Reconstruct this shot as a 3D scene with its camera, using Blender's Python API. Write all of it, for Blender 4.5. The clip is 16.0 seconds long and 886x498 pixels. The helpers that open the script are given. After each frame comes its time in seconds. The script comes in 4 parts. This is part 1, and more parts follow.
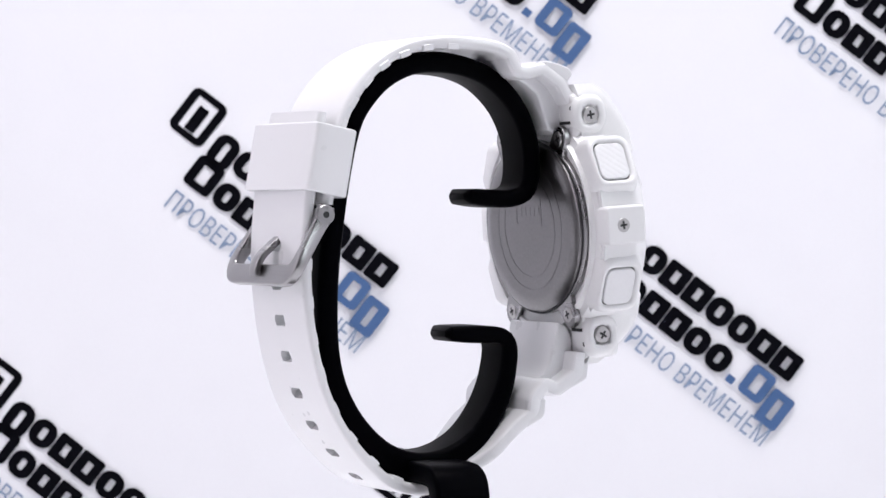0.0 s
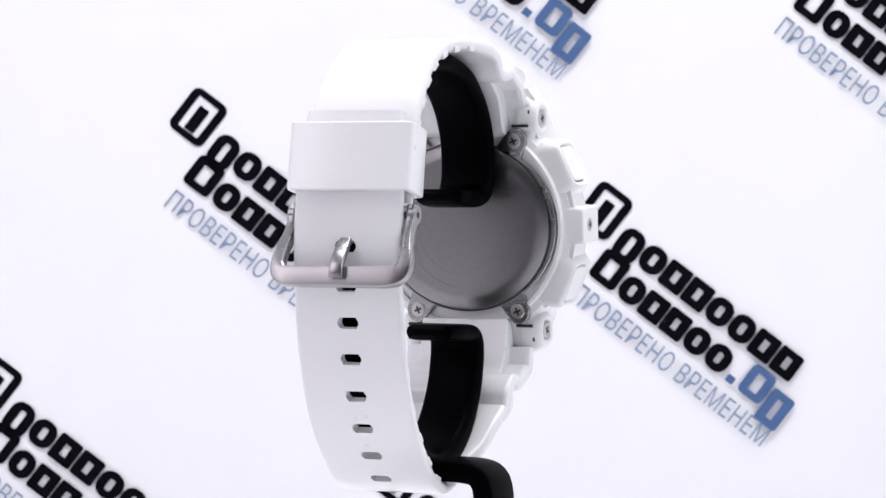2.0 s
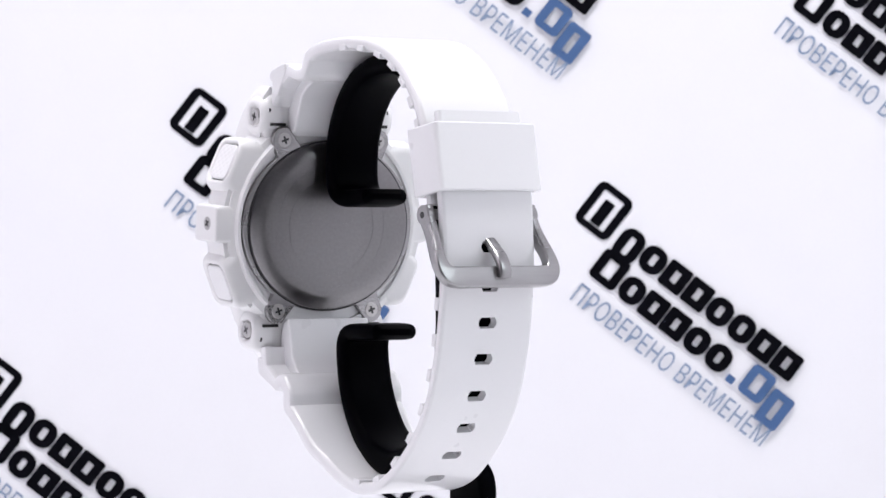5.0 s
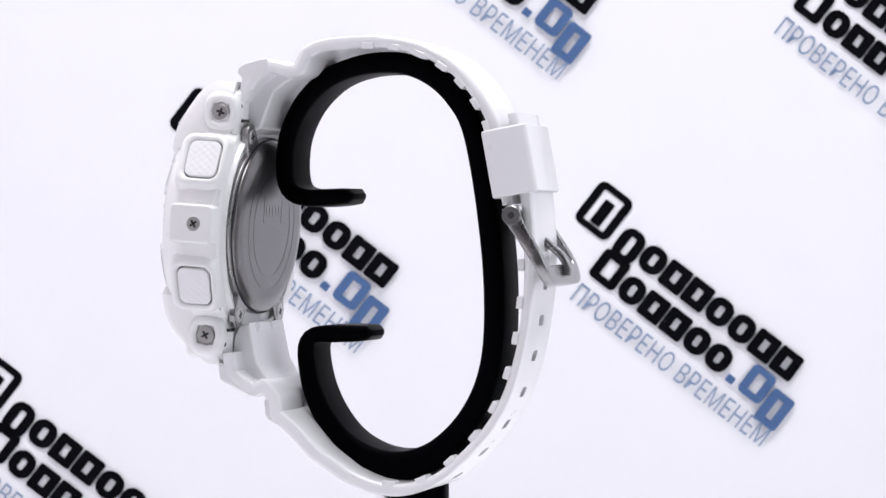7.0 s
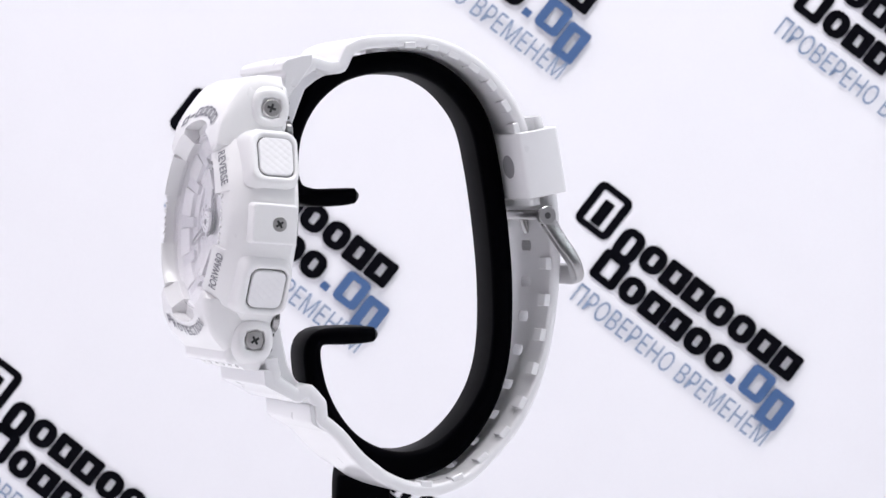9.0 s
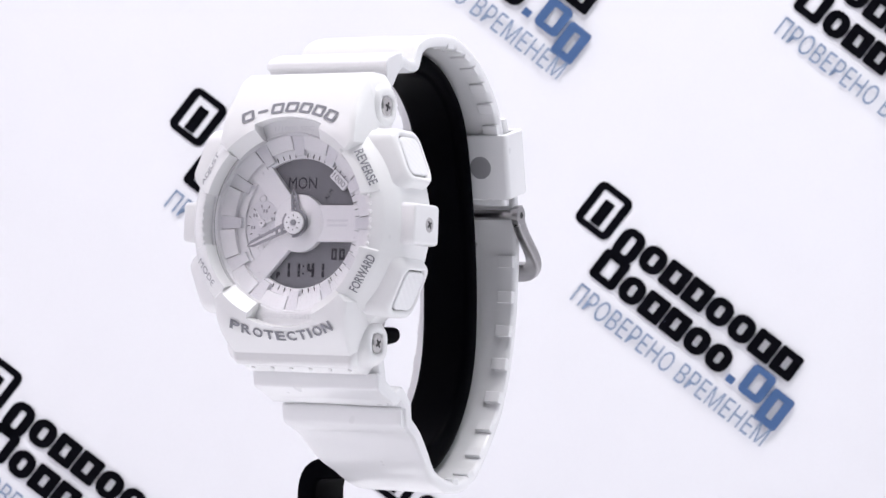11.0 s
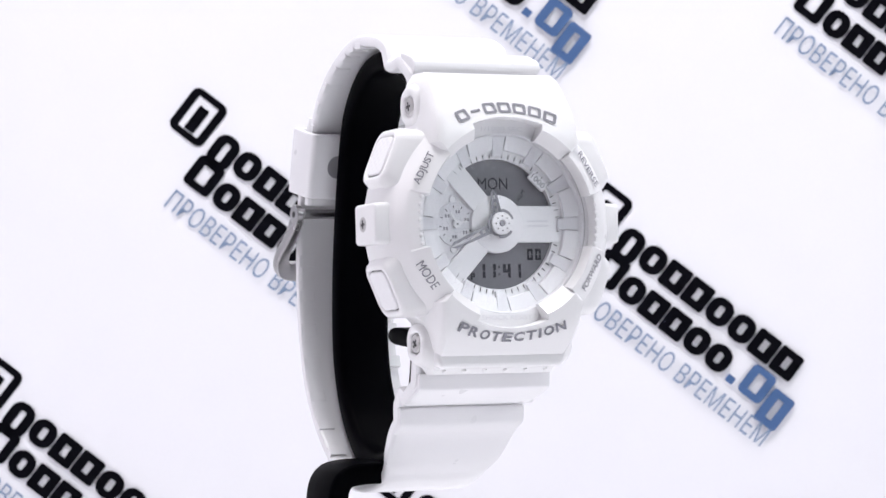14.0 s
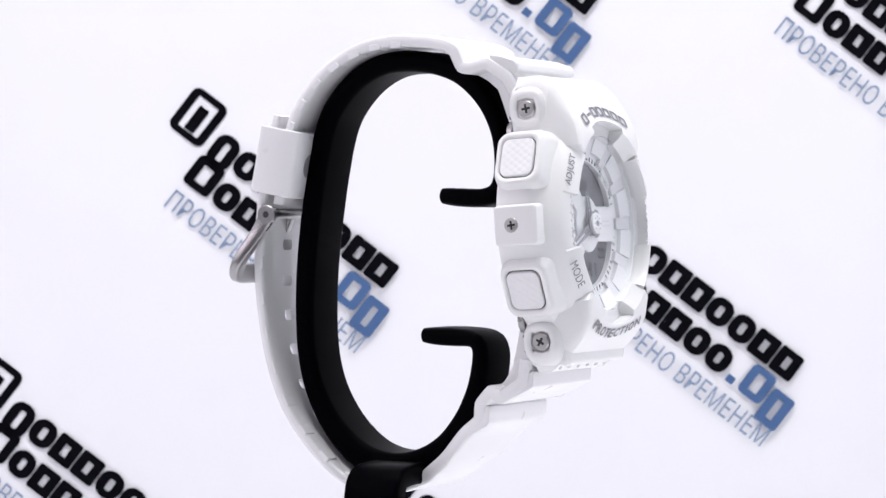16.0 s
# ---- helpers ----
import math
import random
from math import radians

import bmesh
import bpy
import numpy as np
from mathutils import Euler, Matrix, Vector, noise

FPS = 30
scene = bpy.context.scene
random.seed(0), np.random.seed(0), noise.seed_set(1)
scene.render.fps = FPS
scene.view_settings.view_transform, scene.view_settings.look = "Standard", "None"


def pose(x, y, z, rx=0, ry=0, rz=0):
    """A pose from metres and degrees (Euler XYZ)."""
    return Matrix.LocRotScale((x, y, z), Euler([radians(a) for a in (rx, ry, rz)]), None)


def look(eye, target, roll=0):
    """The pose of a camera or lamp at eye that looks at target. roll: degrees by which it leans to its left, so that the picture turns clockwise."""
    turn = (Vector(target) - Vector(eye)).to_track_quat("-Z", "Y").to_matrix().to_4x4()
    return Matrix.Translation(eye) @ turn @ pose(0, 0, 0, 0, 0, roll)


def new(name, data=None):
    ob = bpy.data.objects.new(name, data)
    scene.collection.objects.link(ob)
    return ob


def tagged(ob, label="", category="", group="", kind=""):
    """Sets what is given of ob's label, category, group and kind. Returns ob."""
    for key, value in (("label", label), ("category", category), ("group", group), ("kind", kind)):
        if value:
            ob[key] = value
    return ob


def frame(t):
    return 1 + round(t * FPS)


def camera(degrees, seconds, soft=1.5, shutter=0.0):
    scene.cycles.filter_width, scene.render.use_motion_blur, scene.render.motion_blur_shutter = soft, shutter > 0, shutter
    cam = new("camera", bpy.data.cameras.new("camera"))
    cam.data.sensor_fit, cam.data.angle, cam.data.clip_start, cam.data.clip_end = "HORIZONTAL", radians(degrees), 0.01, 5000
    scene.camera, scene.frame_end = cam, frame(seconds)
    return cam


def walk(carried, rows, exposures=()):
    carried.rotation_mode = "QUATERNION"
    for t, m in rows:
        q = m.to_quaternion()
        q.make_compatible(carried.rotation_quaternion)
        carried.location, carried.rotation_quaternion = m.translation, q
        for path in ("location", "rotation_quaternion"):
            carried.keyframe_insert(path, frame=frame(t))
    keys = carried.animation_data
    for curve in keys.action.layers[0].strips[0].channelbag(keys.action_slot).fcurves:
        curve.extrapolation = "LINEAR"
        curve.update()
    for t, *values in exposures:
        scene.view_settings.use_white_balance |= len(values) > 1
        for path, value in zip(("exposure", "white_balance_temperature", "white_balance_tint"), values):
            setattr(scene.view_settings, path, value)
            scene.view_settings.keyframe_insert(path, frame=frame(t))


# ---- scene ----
# World in metres; M turns millimetres into metres. The turntable's axis is the z axis.
M = 0.001
D = 0.566          # eye to turntable axis
EYE_Z = 0.130      # eye above the table
TURN = -3.5        # the watch sits a little askew on its stand

cam = camera(17.58, 16.0, soft=1.5)
cam.data.dof.use_dof, cam.data.dof.focus_distance, cam.data.dof.aperture_fstop = True, 0.535, 130.0
EYE = (0.0, -D, EYE_Z)
AIM = (math.sin(0.01305), -D + math.cos(0.01305), EYE_Z - 0.01182)
VIEW = look(EYE, AIM, roll=0.2)
walk(cam, [(0.0, VIEW), (16.0, VIEW)],
     exposures=[(0.0, 0.21), (1.5, 0.29), (2.5, 0.28), (3.2, 0.03), (4.2, 0.22), (6.5, 0.27), (8.0, 0.16), (9.0, 0.2), (11.5, 0.23), (12.5, 0.04), (13.3, 0.15), (14.5, 0.34), (16.0, 0.27)])

# ---- light ----
world = bpy.data.worlds.new("world")
scene.world = world
world.use_nodes = True
world.node_tree.nodes["Background"].inputs[0].default_value = (0.9, 0.92, 1.0, 1)
world.node_tree.nodes["Background"].inputs[1].default_value = 0.05


def area(name, size_x, size_y, power, colour, m):
    data = bpy.data.lights.new(name, "AREA")
    data.shape, data.size, data.size_y, data.energy, data.color = "RECTANGLE", size_x, size_y, power, colour
    ob = new(name, data)
    ob.matrix_world = m
    return ob


area("top_softbox", 0.50, 0.30, 5.6, (1.0, 0.985, 1.0), look((0.05, -0.13, 1.0), (0, 0.0, 0.1)))
# Unseen lamp added to brighten the backdrop.
area("backdrop_fill", 0.9, 0.25, 3.4, (1.0, 0.985, 1.0), look((0, 0.12, 1.18), (0, 0.42, 0.1)))
# Two unseen lamps, pink and cool, added to fill and tint the sides.
area("left_tint_fill", 0.4, 0.6, 1.9, (1.0, 0.88, 0.985), look((-0.78, -0.42, 0.55), (0, 0.25, 0.1)))
area("right_tint_fill", 0.4, 0.6, 1.9, (0.87, 0.97, 1.0), look((0.78, -0.42, 0.55), (0, 0.25, 0.1)))


# ---- materials ----
def material(name, colour, rough=0.5, metal=0.0, grain=0.0, scale=400.0, bump=0.0, stains=0.0, coat=0.0, stretch=(1, 1, 1), spec=0.5):
    """A surface with fine grain (colour and relief) and larger, softer stains."""
    mat = bpy.data.materials.new(name)
    mat.use_nodes = True
    nt = mat.node_tree
    bsdf = nt.nodes["Principled BSDF"]
    bsdf.inputs["Roughness"].default_value = rough
    bsdf.inputs["Metallic"].default_value = metal
    bsdf.inputs["Specular IOR Level"].default_value = spec
    bsdf.inputs["Coat Weight"].default_value = coat
    bsdf.inputs["Coat Roughness"].default_value = 0.12
    co = nt.nodes.new("ShaderNodeTexCoord")
    mp = nt.nodes.new("ShaderNodeMapping")
    mp.inputs["Scale"].default_value = stretch
    nt.links.new(co.outputs["Object"], mp.inputs[0])
    fine = nt.nodes.new("ShaderNodeTexNoise")
    fine.inputs["Scale"].default_value = scale
    fine.inputs["Detail"].default_value = 4
    broad = nt.nodes.new("ShaderNodeTexNoise")
    broad.inputs["Scale"].default_value = scale * 0.08
    nt.links.new(mp.outputs[0], fine.inputs["Vector"])
    nt.links.new(mp.outputs[0], broad.inputs["Vector"])
    value = nt.nodes.new("ShaderNodeMath")
    value.operation = "MULTIPLY_ADD"
    nt.links.new(fine.outputs[0], value.inputs[0])
    value.inputs[1].default_value, value.inputs[2].default_value = grain, 1 - grain * 0.5
    both = nt.nodes.new("ShaderNodeMath")
    both.operation = "MULTIPLY_ADD"
    nt.links.new(broad.outputs[0], both.inputs[0])
    both.inputs[1].default_value = stains
    nt.links.new(value.outputs[0], both.inputs[2])
    hue = nt.nodes.new("ShaderNodeHueSaturation")
    hue.inputs["Color"].default_value = (*colour, 1)
    nt.links.new(both.outputs[0], hue.inputs["Value"])
    nt.links.new(hue.outputs[0], bsdf.inputs["Base Color"])
    rg = nt.nodes.new("ShaderNodeMath")
    rg.operation = "MULTIPLY_ADD"
    nt.links.new(broad.outputs[0], rg.inputs[0])
    rg.inputs[1].default_value, rg.inputs[2].default_value = rough * 0.4, rough * 0.8
    nt.links.new(rg.outputs[0], bsdf.inputs["Roughness"])
    if bump:
        bp = nt.nodes.new("ShaderNodeBump")
        bp.inputs["Strength"].default_value = bump
        bp.inputs["Distance"].default_value = 0.0002
        nt.links.new(fine.outputs[0], bp.inputs["Height"])
        nt.links.new(bp.outputs[0], bsdf.inputs["Normal"])
    return mat


PAPER = material("printed_paper", (0.795, 0.795, 0.835), 0.55, grain=0.03, scale=900, bump=0.05, stains=0.02)
TABLE = material("white_board", (0.80, 0.80, 0.82), 0.5, grain=0.03, scale=600)
# White of the unseen sides and top that bounce light.
BOUNCE = material("white_bounce", (0.82, 0.81, 0.84), 0.8, grain=0.03, scale=500)
DARK_WALL = material("dark_room_paint", (0.07, 0.07, 0.08), 0.7, grain=0.1, scale=60)
RESIN = material("white_resin", (0.82, 0.82, 0.83), 0.30, grain=0.02, scale=1500, bump=0.03, coat=0.35)
MATT = material("white_strap_resin", (0.80, 0.80, 0.82), 0.30, grain=0.03, scale=2500, bump=0.03, coat=0.5)
RUBBER = material("black_plastic", (0.0008, 0.0008, 0.0016), 0.42, grain=0.2, scale=900, bump=0.05, spec=0.015)
STEEL = material("brushed_steel", (0.34, 0.335, 0.34), 0.28, metal=1.0, grain=0.15, scale=1800, bump=0.10, stretch=(0.06, 1, 1))
BACK_STEEL = material("turned_steel", (0.21, 0.205, 0.21), 0.33, metal=1.0, grain=0.25, scale=1500, bump=0.10)
# Grey that paints the shade inside the keeper's round recesses.
RECESS_SHADE = material("recess_shade", (0.30, 0.30, 0.32), 0.5)
# Near-black that paints the shade in holes, slots, grooves and gaps.
HOLLOW_SHADE = material("hollow_shade", (0.02, 0.02, 0.022), 0.6)
INK_BLACK = material("black_ink", (0.002, 0.002, 0.004), 0.6, grain=0.2, scale=900, spec=0.04)
INK_BLUE = material("blue_ink", (0.065, 0.125, 0.27), 0.6, grain=0.15, scale=900, spec=0.15)
INK_GREY = material("grey_blue_ink", (0.22, 0.285, 0.41), 0.6, grain=0.15, scale=900, spec=0.15)
DIAL = material("pale_dial_plastic", (0.82, 0.82, 0.84), 0.35, grain=0.03, scale=3000, bump=0.03)
DIAL_TAB = material("frosted_grey_plastic", (0.72, 0.72, 0.75), 0.3, grain=0.04, scale=3000)
LCD = material("grey_liquid_crystal", (0.21, 0.21, 0.232), 0.45, grain=0.06, scale=6000, spec=0.08)
SEGMENT = material("dark_segments", (0.012, 0.012, 0.02), 0.5)
HAND = material("grey_hand_metal", (0.30, 0.30, 0.33), 0.4, grain=0.1, scale=4000)
SCREW = material("screw_steel", (0.50, 0.49, 0.49), 0.36, metal=1.0, grain=0.2, scale=4000)
PEBBLE = material("pebbled_white_rubber", (0.80, 0.80, 0.82), 0.45, grain=0.03, scale=1500)


def pebbled(mat):
    """Adds the little square pebbles of the push buttons as relief."""
    nt = mat.node_tree
    cell = nt.nodes.new("ShaderNodeTexVoronoi")
    cell.inputs["Scale"].default_value, cell.inputs["Randomness"].default_value = 1000, 0.08
    co = nt.nodes.new("ShaderNodeTexCoord")
    bp = nt.nodes.new("ShaderNodeBump")
    bp.inputs["Strength"].default_value, bp.inputs["Distance"].default_value = 0.55, 0.0003
    bp.invert = True
    turned = nt.nodes.new("ShaderNodeMapping")
    turned.inputs["Rotation"].default_value, turned.inputs["Scale"].default_value = (0, 0, radians(45)), (1.0, 0.8, 1.0)
    nt.links.new(co.outputs["Object"], turned.inputs[0])
    nt.links.new(turned.outputs[0], cell.inputs["Vector"])
    nt.links.new(cell.outputs["Distance"], bp.inputs["Height"])
    nt.links.new(bp.outputs[0], nt.nodes["Principled BSDF"].inputs["Normal"])


pebbled(PEBBLE)


def glass(name):
    mat = bpy.data.materials.new(name)
    mat.use_nodes = True
    b = mat.node_tree.nodes["Principled BSDF"]
    b.inputs["Base Color"].default_value = (0.97, 0.97, 0.98, 1)
    b.inputs["Roughness"].default_value = 0.03
    b.inputs["Transmission Weight"].default_value = 1.0
    b.inputs["IOR"].default_value = 1.15
    return mat


CRYSTAL = glass("mineral_glass")
PAINT_GREY = material("grey_lettering", (0.22, 0.22, 0.25), 0.5, grain=0.1, scale=3000)


# ---- mesh helpers ----
def shape(name, bm, mat, smooth=True, angle=35):
    me = bpy.data.meshes.new(name)
    bmesh.ops.recalc_face_normals(bm, faces=bm.faces)
    bm.to_mesh(me)
    bm.free()
    me.materials.append(mat)
    if smooth:
        me.polygons.foreach_set("use_smooth", [True] * len(me.polygons))
        me.set_sharp_from_angle(angle=radians(angle))
    return me


def thing(name, label, category, kind="", group=""):
    return tagged(new(name), label, category, group, kind)


def part(name, bm, mat, parent, label="", m=None, bevel=0.0, segments=2, smooth=True, angle=35):
    """One mesh object under a thing or a part."""
    ob = new(name, shape(name, bm, mat, smooth, angle))
    ob.parent = parent
    if m is not None:
        ob.matrix_basis = m
    if bevel:
        mod = ob.modifiers.new("bevel", "BEVEL")
        mod.width, mod.segments, mod.limit_method, mod.angle_limit = bevel, segments, "ANGLE", radians(35)
        mod.harden_normals = smooth
    if label:
        tagged(ob, label)
    return ob


def box(bm, x0, x1, y0, y1, z0, z1, m=None):
    made = bmesh.ops.create_cube(bm, size=1)["verts"]
    for v in made:
        v.co = Vector(((x0 + x1) / 2 + v.co.x * (x1 - x0), (y0 + y1) / 2 + v.co.y * (y1 - y0), (z0 + z1) / 2 + v.co.z * (z1 - z0)))
        if m is not None:
            v.co = m @ v.co
    return made


def prism(bm, outline, z0, z1, top_scale=1.0, m=None):
    """An outline in x, y drawn out from z0 to z1; the top may be smaller."""
    low = [bm.verts.new((x, y, z0)) for x, y in outline]
    high = [bm.verts.new((x * top_scale, y * top_scale, z1)) for x, y in outline]
    n = len(outline)
    bm.faces.new(low[::-1]), bm.faces.new(high)
    for i in range(n):
        bm.faces.new((low[i], low[(i + 1) % n], high[(i + 1) % n], high[i]))
    if m is not None:
        for v in low + high:
            v.co = m @ v.co
    return low + high


def lathe(bm, rings, steps=64, a0=0.0, a1=360.0, m=None, closed_profile=False):
    """Rings of (radius, height) turned round the z axis from angle a0 to a1."""
    full = abs(a1 - a0) >= 359.9
    count = steps if full else steps + 1
    rows = []
    for k in range(count):
        a = radians(a0 + (a1 - a0) * k / steps)
        rows.append([bm.verts.new((r * math.cos(a), r * math.sin(a), h)) for r, h in rings])
    n = len(rings)
    for k in range(count if full else count - 1):
        p, q = rows[k], rows[(k + 1) % count]
        for i in range(n if closed_profile else n - 1):
            bm.faces.new((p[i], q[i], q[(i + 1) % n], p[(i + 1) % n]))
    if not full and closed_profile:
        bm.faces.new(rows[0]), bm.faces.new(rows[-1][::-1])
    if not closed_profile:
        for j in (0, n - 1):
            if full and rings[j][0] > 1e-6:
                bm.faces.new([r[j] for r in rows])
    if m is not None:
        for r in rows:
            for v in r:
                v.co = m @ v.co
    return rows


def curve(points, step):
    """A smooth line through control points of any dimension, resampled at about even steps of its first two values."""
    p = [np.array(q, float) for q in points]
    p = [2 * p[0] - p[1]] + p + [2 * p[-1] - p[-2]]
    fine = []
    for a, b, c, d in zip(p, p[1:], p[2:], p[3:]):
        for k in range(24):
            t = k / 24
            fine.append(0.5 * (2 * b + (c - a) * t + (2 * a - 5 * b + 4 * c - d) * t * t + (3 * b - a - 3 * c + d) * t ** 3))
    fine.append(p[-2])
    fine = np.array(fine)
    s = np.concatenate([[0], np.cumsum(np.hypot(*np.diff(fine[:, :2], axis=0).T))])
    n = max(3, int(round(s[-1] / step)) + 1)
    at = np.linspace(0, s[-1], n)
    return np.stack([np.interp(at, s, fine[:, k]) for k in range(fine.shape[1])], 1), at


def crisp(points, cut):
    """Control points with each inner corner replaced by two close ones, so that the curve keeps its bends."""
    p = [np.array(q, float) for q in points]
    out = [p[0]]
    for a, b, c in zip(p, p[1:], p[2:]):
        for o in (a, c):
            out.append(b + (o - b) * cut / np.hypot(*(o - b)[:2]))
    out.append(p[-1])
    return [tuple(float(v) for v in q) for q in out]


def sides(line):
    """Unit tangents and left normals along a plane line."""
    t = np.gradient(line[:, :2], axis=0)
    t /= np.linalg.norm(t, axis=1)[:, None]
    return t, np.stack([-t[:, 1], t[:, 0]], 1)


def ribbon(bm, line, corner=1.2, n_corner=4):
    """A bar with rounded edges along a line of (y, z, width, thickness) in millimetres, with rounded ends."""
    t, nrm = sides(line)
    rings = []
    for (y, z, w, th), nn in zip(line, nrm):
        r = min(corner, th * 0.48, w * 0.48)
        ring = []
        for cx, cn, a0 in ((w / 2 - r, th / 2 - r, 0), (-w / 2 + r, th / 2 - r, 90), (-w / 2 + r, -th / 2 + r, 180), (w / 2 - r, -th / 2 + r, 270)):
            for k in range(n_corner):
                a = radians(a0 + 90 * k / (n_corner - 1))
                x, h = cx + r * math.cos(a), cn + r * math.sin(a)
                ring.append(bm.verts.new((x * M, (y + nn[0] * h) * M, (z + nn[1] * h) * M)))
        rings.append(ring)
    n = len(rings[0])
    for p, q in zip(rings, rings[1:]):
        for i in range(n):
            bm.faces.new((p[i], p[(i + 1) % n], q[(i + 1) % n], q[i]))
    bm.faces.new(rings[0][::-1]), bm.faces.new(rings[-1])


def slab(bm, line, columns, keep):
    """A strap along a line of (y, z, width, thickness): columns are shares of the half width from -1 to 1;
    keep(i, j) says which cells are there, so that holes go through."""
    t, nrm = sides(line)
    nj = len(columns)
    lay = {}
    for i, ((y, z, w, th, *rest), nn) in enumerate(zip(line, nrm)):
        for j, c in enumerate(columns):
            x = c * w / 2 + (rest[0] if rest else -0.8 * min(1, max(0, y / 20)))
            inset = (1 - abs(c)) * w / 2
            r = min(0.9, 0.42 * th)
            half = th / 2 - r + math.sqrt(r * r - (r - inset) ** 2) if inset < r else th / 2
            for side, h in ((0, half), (1, -half)):
                lay[i, j, side] = ((x * M, (y + 0.055 * x * min(1, max(0, y / 20)) + nn[0] * h) * M, (z + nn[1] * h) * M))
    made = {}

    def vert(k):
        if k not in made:
            made[k] = bm.verts.new(lay[k])
        return made[k]
    cells = {(i, j) for i in range(len(line) - 1) for j in range(nj - 1) if keep(i, j)}
    for i, j in cells:
        ring = ((i, j), (i + 1, j), (i + 1, j + 1), (i, j + 1))
        bm.faces.new([vert((a, b, 0)) for a, b in ring])
        bm.faces.new([vert((a, b, 1)) for a, b in ring[::-1]])
        for (a, b), other in (((0, 1), (i, j - 1)), ((1, 2), (i + 1, j)), ((2, 3), (i, j + 1)), ((3, 0), (i - 1, j))):
            if other not in cells:
                p, q = ring[a], ring[b]
                bm.faces.new((vert((*p, 0)), vert((*p, 1)), vert((*q, 1)), vert((*q, 0))))


def lettering(bm, text, width, height, m, spacing=1.0, depth=0.0, bold=0.0):
    """Words of the built-in font, scaled to a width and a capital height, laid at m (x along, y up, z out)."""
    cu = bpy.data.curves.new("words", "FONT")
    cu.body, cu.size, cu.space_character, cu.resolution_u, cu.offset = text, 1.0, spacing, 3, bold
    ob = bpy.data.objects.new("words", cu)
    scene.collection.objects.link(ob)
    bpy.context.view_layer.update()
    me = ob.evaluated_get(bpy.context.evaluated_depsgraph_get()).to_mesh()
    co = np.array([v.co[:] for v in me.vertices])
    lo, hi = co.min(0), co.max(0)
    sx = width / (hi[0] - lo[0])
    sy = height / (hi[1] - lo[1])
    vs = [bm.verts.new(m @ Vector(((c[0] - lo[0]) * sx, (c[1] - lo[1]) * sy, depth))) for c in co]
    for p in me.polygons:
        try:
            bm.faces.new([vs[i] for i in p.vertices])
        except ValueError:
            pass
    ob.evaluated_get(bpy.context.evaluated_depsgraph_get()).to_mesh_clear()
    bpy.data.objects.remove(ob)
    bpy.data.curves.remove(cu)


def rounded(x0, x1, y0, y1, r, n=5):
    out = []
    for cx, cy, a0 in ((x1 - r, y1 - r, 0), (x0 + r, y1 - r, 90), (x0 + r, y0 + r, 180), (x1 - r, y0 + r, 270)):
        for k in range(n):
            a = radians(a0 + 90 * k / (n - 1))
            out.append((cx + r * math.cos(a), cy + r * math.sin(a)))
    return out


def block(bm, x0, x1, y0, y1, r, hole, m, z=0.0):
    """A plain rounded block lying in the plane z, with a rounded hole when hole > 0 (its rim's width)."""
    outer = [bm.verts.new(m @ Vector((x, y, z))) for x, y in rounded(x0, x1, y0, y1, r)]
    if hole <= 0:
        bm.faces.new(outer)
        return
    ri = max(r - hole, 0.2 * r)
    inner = [bm.verts.new(m @ Vector((x, y, z))) for x, y in rounded(x0 + hole, x1 - hole, y0 + hole * 0.8, y1 - hole * 0.8, min(ri, 0.45 * (x1 - x0 - 2 * hole)))]
    n = len(outer)
    for i in range(n):
        bm.faces.new((outer[i], outer[(i + 1) % n], inner[(i + 1) % n], inner[i]))


# ---- setting ----
def wall(name, label, x0, x1, y0, y1, z0, z1, mat):
    bm = bmesh.new()
    box(bm, x0, x1, y0, y1, z0, z1)
    ob = new(name, shape(name, bm, mat, smooth=False))
    return tagged(ob, label, "wall", kind="structure")


BACK_Y = 0.45
tagged(wall("floor", "plain white table board under the turntable stand", -0.84, 0.84, -1.24, 0.49, -0.04, 0.0, TABLE), category="table top")
# Unseen white sides, added to close the set and bounce light.
wall("wall_left", "unseen plain white side added to bounce light", -0.84, -0.80, -0.62, BACK_Y, 0.0, 1.2, BOUNCE)
wall("wall_right", "unseen plain white side added to bounce light", 0.80, 0.84, -0.62, BACK_Y, 0.0, 1.2, BOUNCE)
wall("wall_front", "plain dark wall behind the camera", -0.84, 0.84, -1.24, -1.20, 0.0, 1.2, DARK_WALL)
wall("wall_dark_left", "plain dark wall beside the camera", -0.84, -0.80, -1.20, -0.62, 0.0, 1.2, DARK_WALL)
wall("wall_dark_right", "plain dark wall beside the camera", 0.80, 0.84, -1.20, -0.62, 0.0, 1.2, DARK_WALL)
# The unseen white top is added for bounce as well.
tagged(wall("ceiling", "unseen plain white top added to bounce light", -0.84, 0.84, -1.24, 0.49, 1.2, 1.24, BOUNCE), category="ceiling")
backdrop = tagged(wall("backdrop", "white printed backdrop with slanted black and blue lettering", -0.84, 0.84, BACK_Y, BACK_Y + 0.04, 0.0, 1.2, PAPER), category="backdrop")

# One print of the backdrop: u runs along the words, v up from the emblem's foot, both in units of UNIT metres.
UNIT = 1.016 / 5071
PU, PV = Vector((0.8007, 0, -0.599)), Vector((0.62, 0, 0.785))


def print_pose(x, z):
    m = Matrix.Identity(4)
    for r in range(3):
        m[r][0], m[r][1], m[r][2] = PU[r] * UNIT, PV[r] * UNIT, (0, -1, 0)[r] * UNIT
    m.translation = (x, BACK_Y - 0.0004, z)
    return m


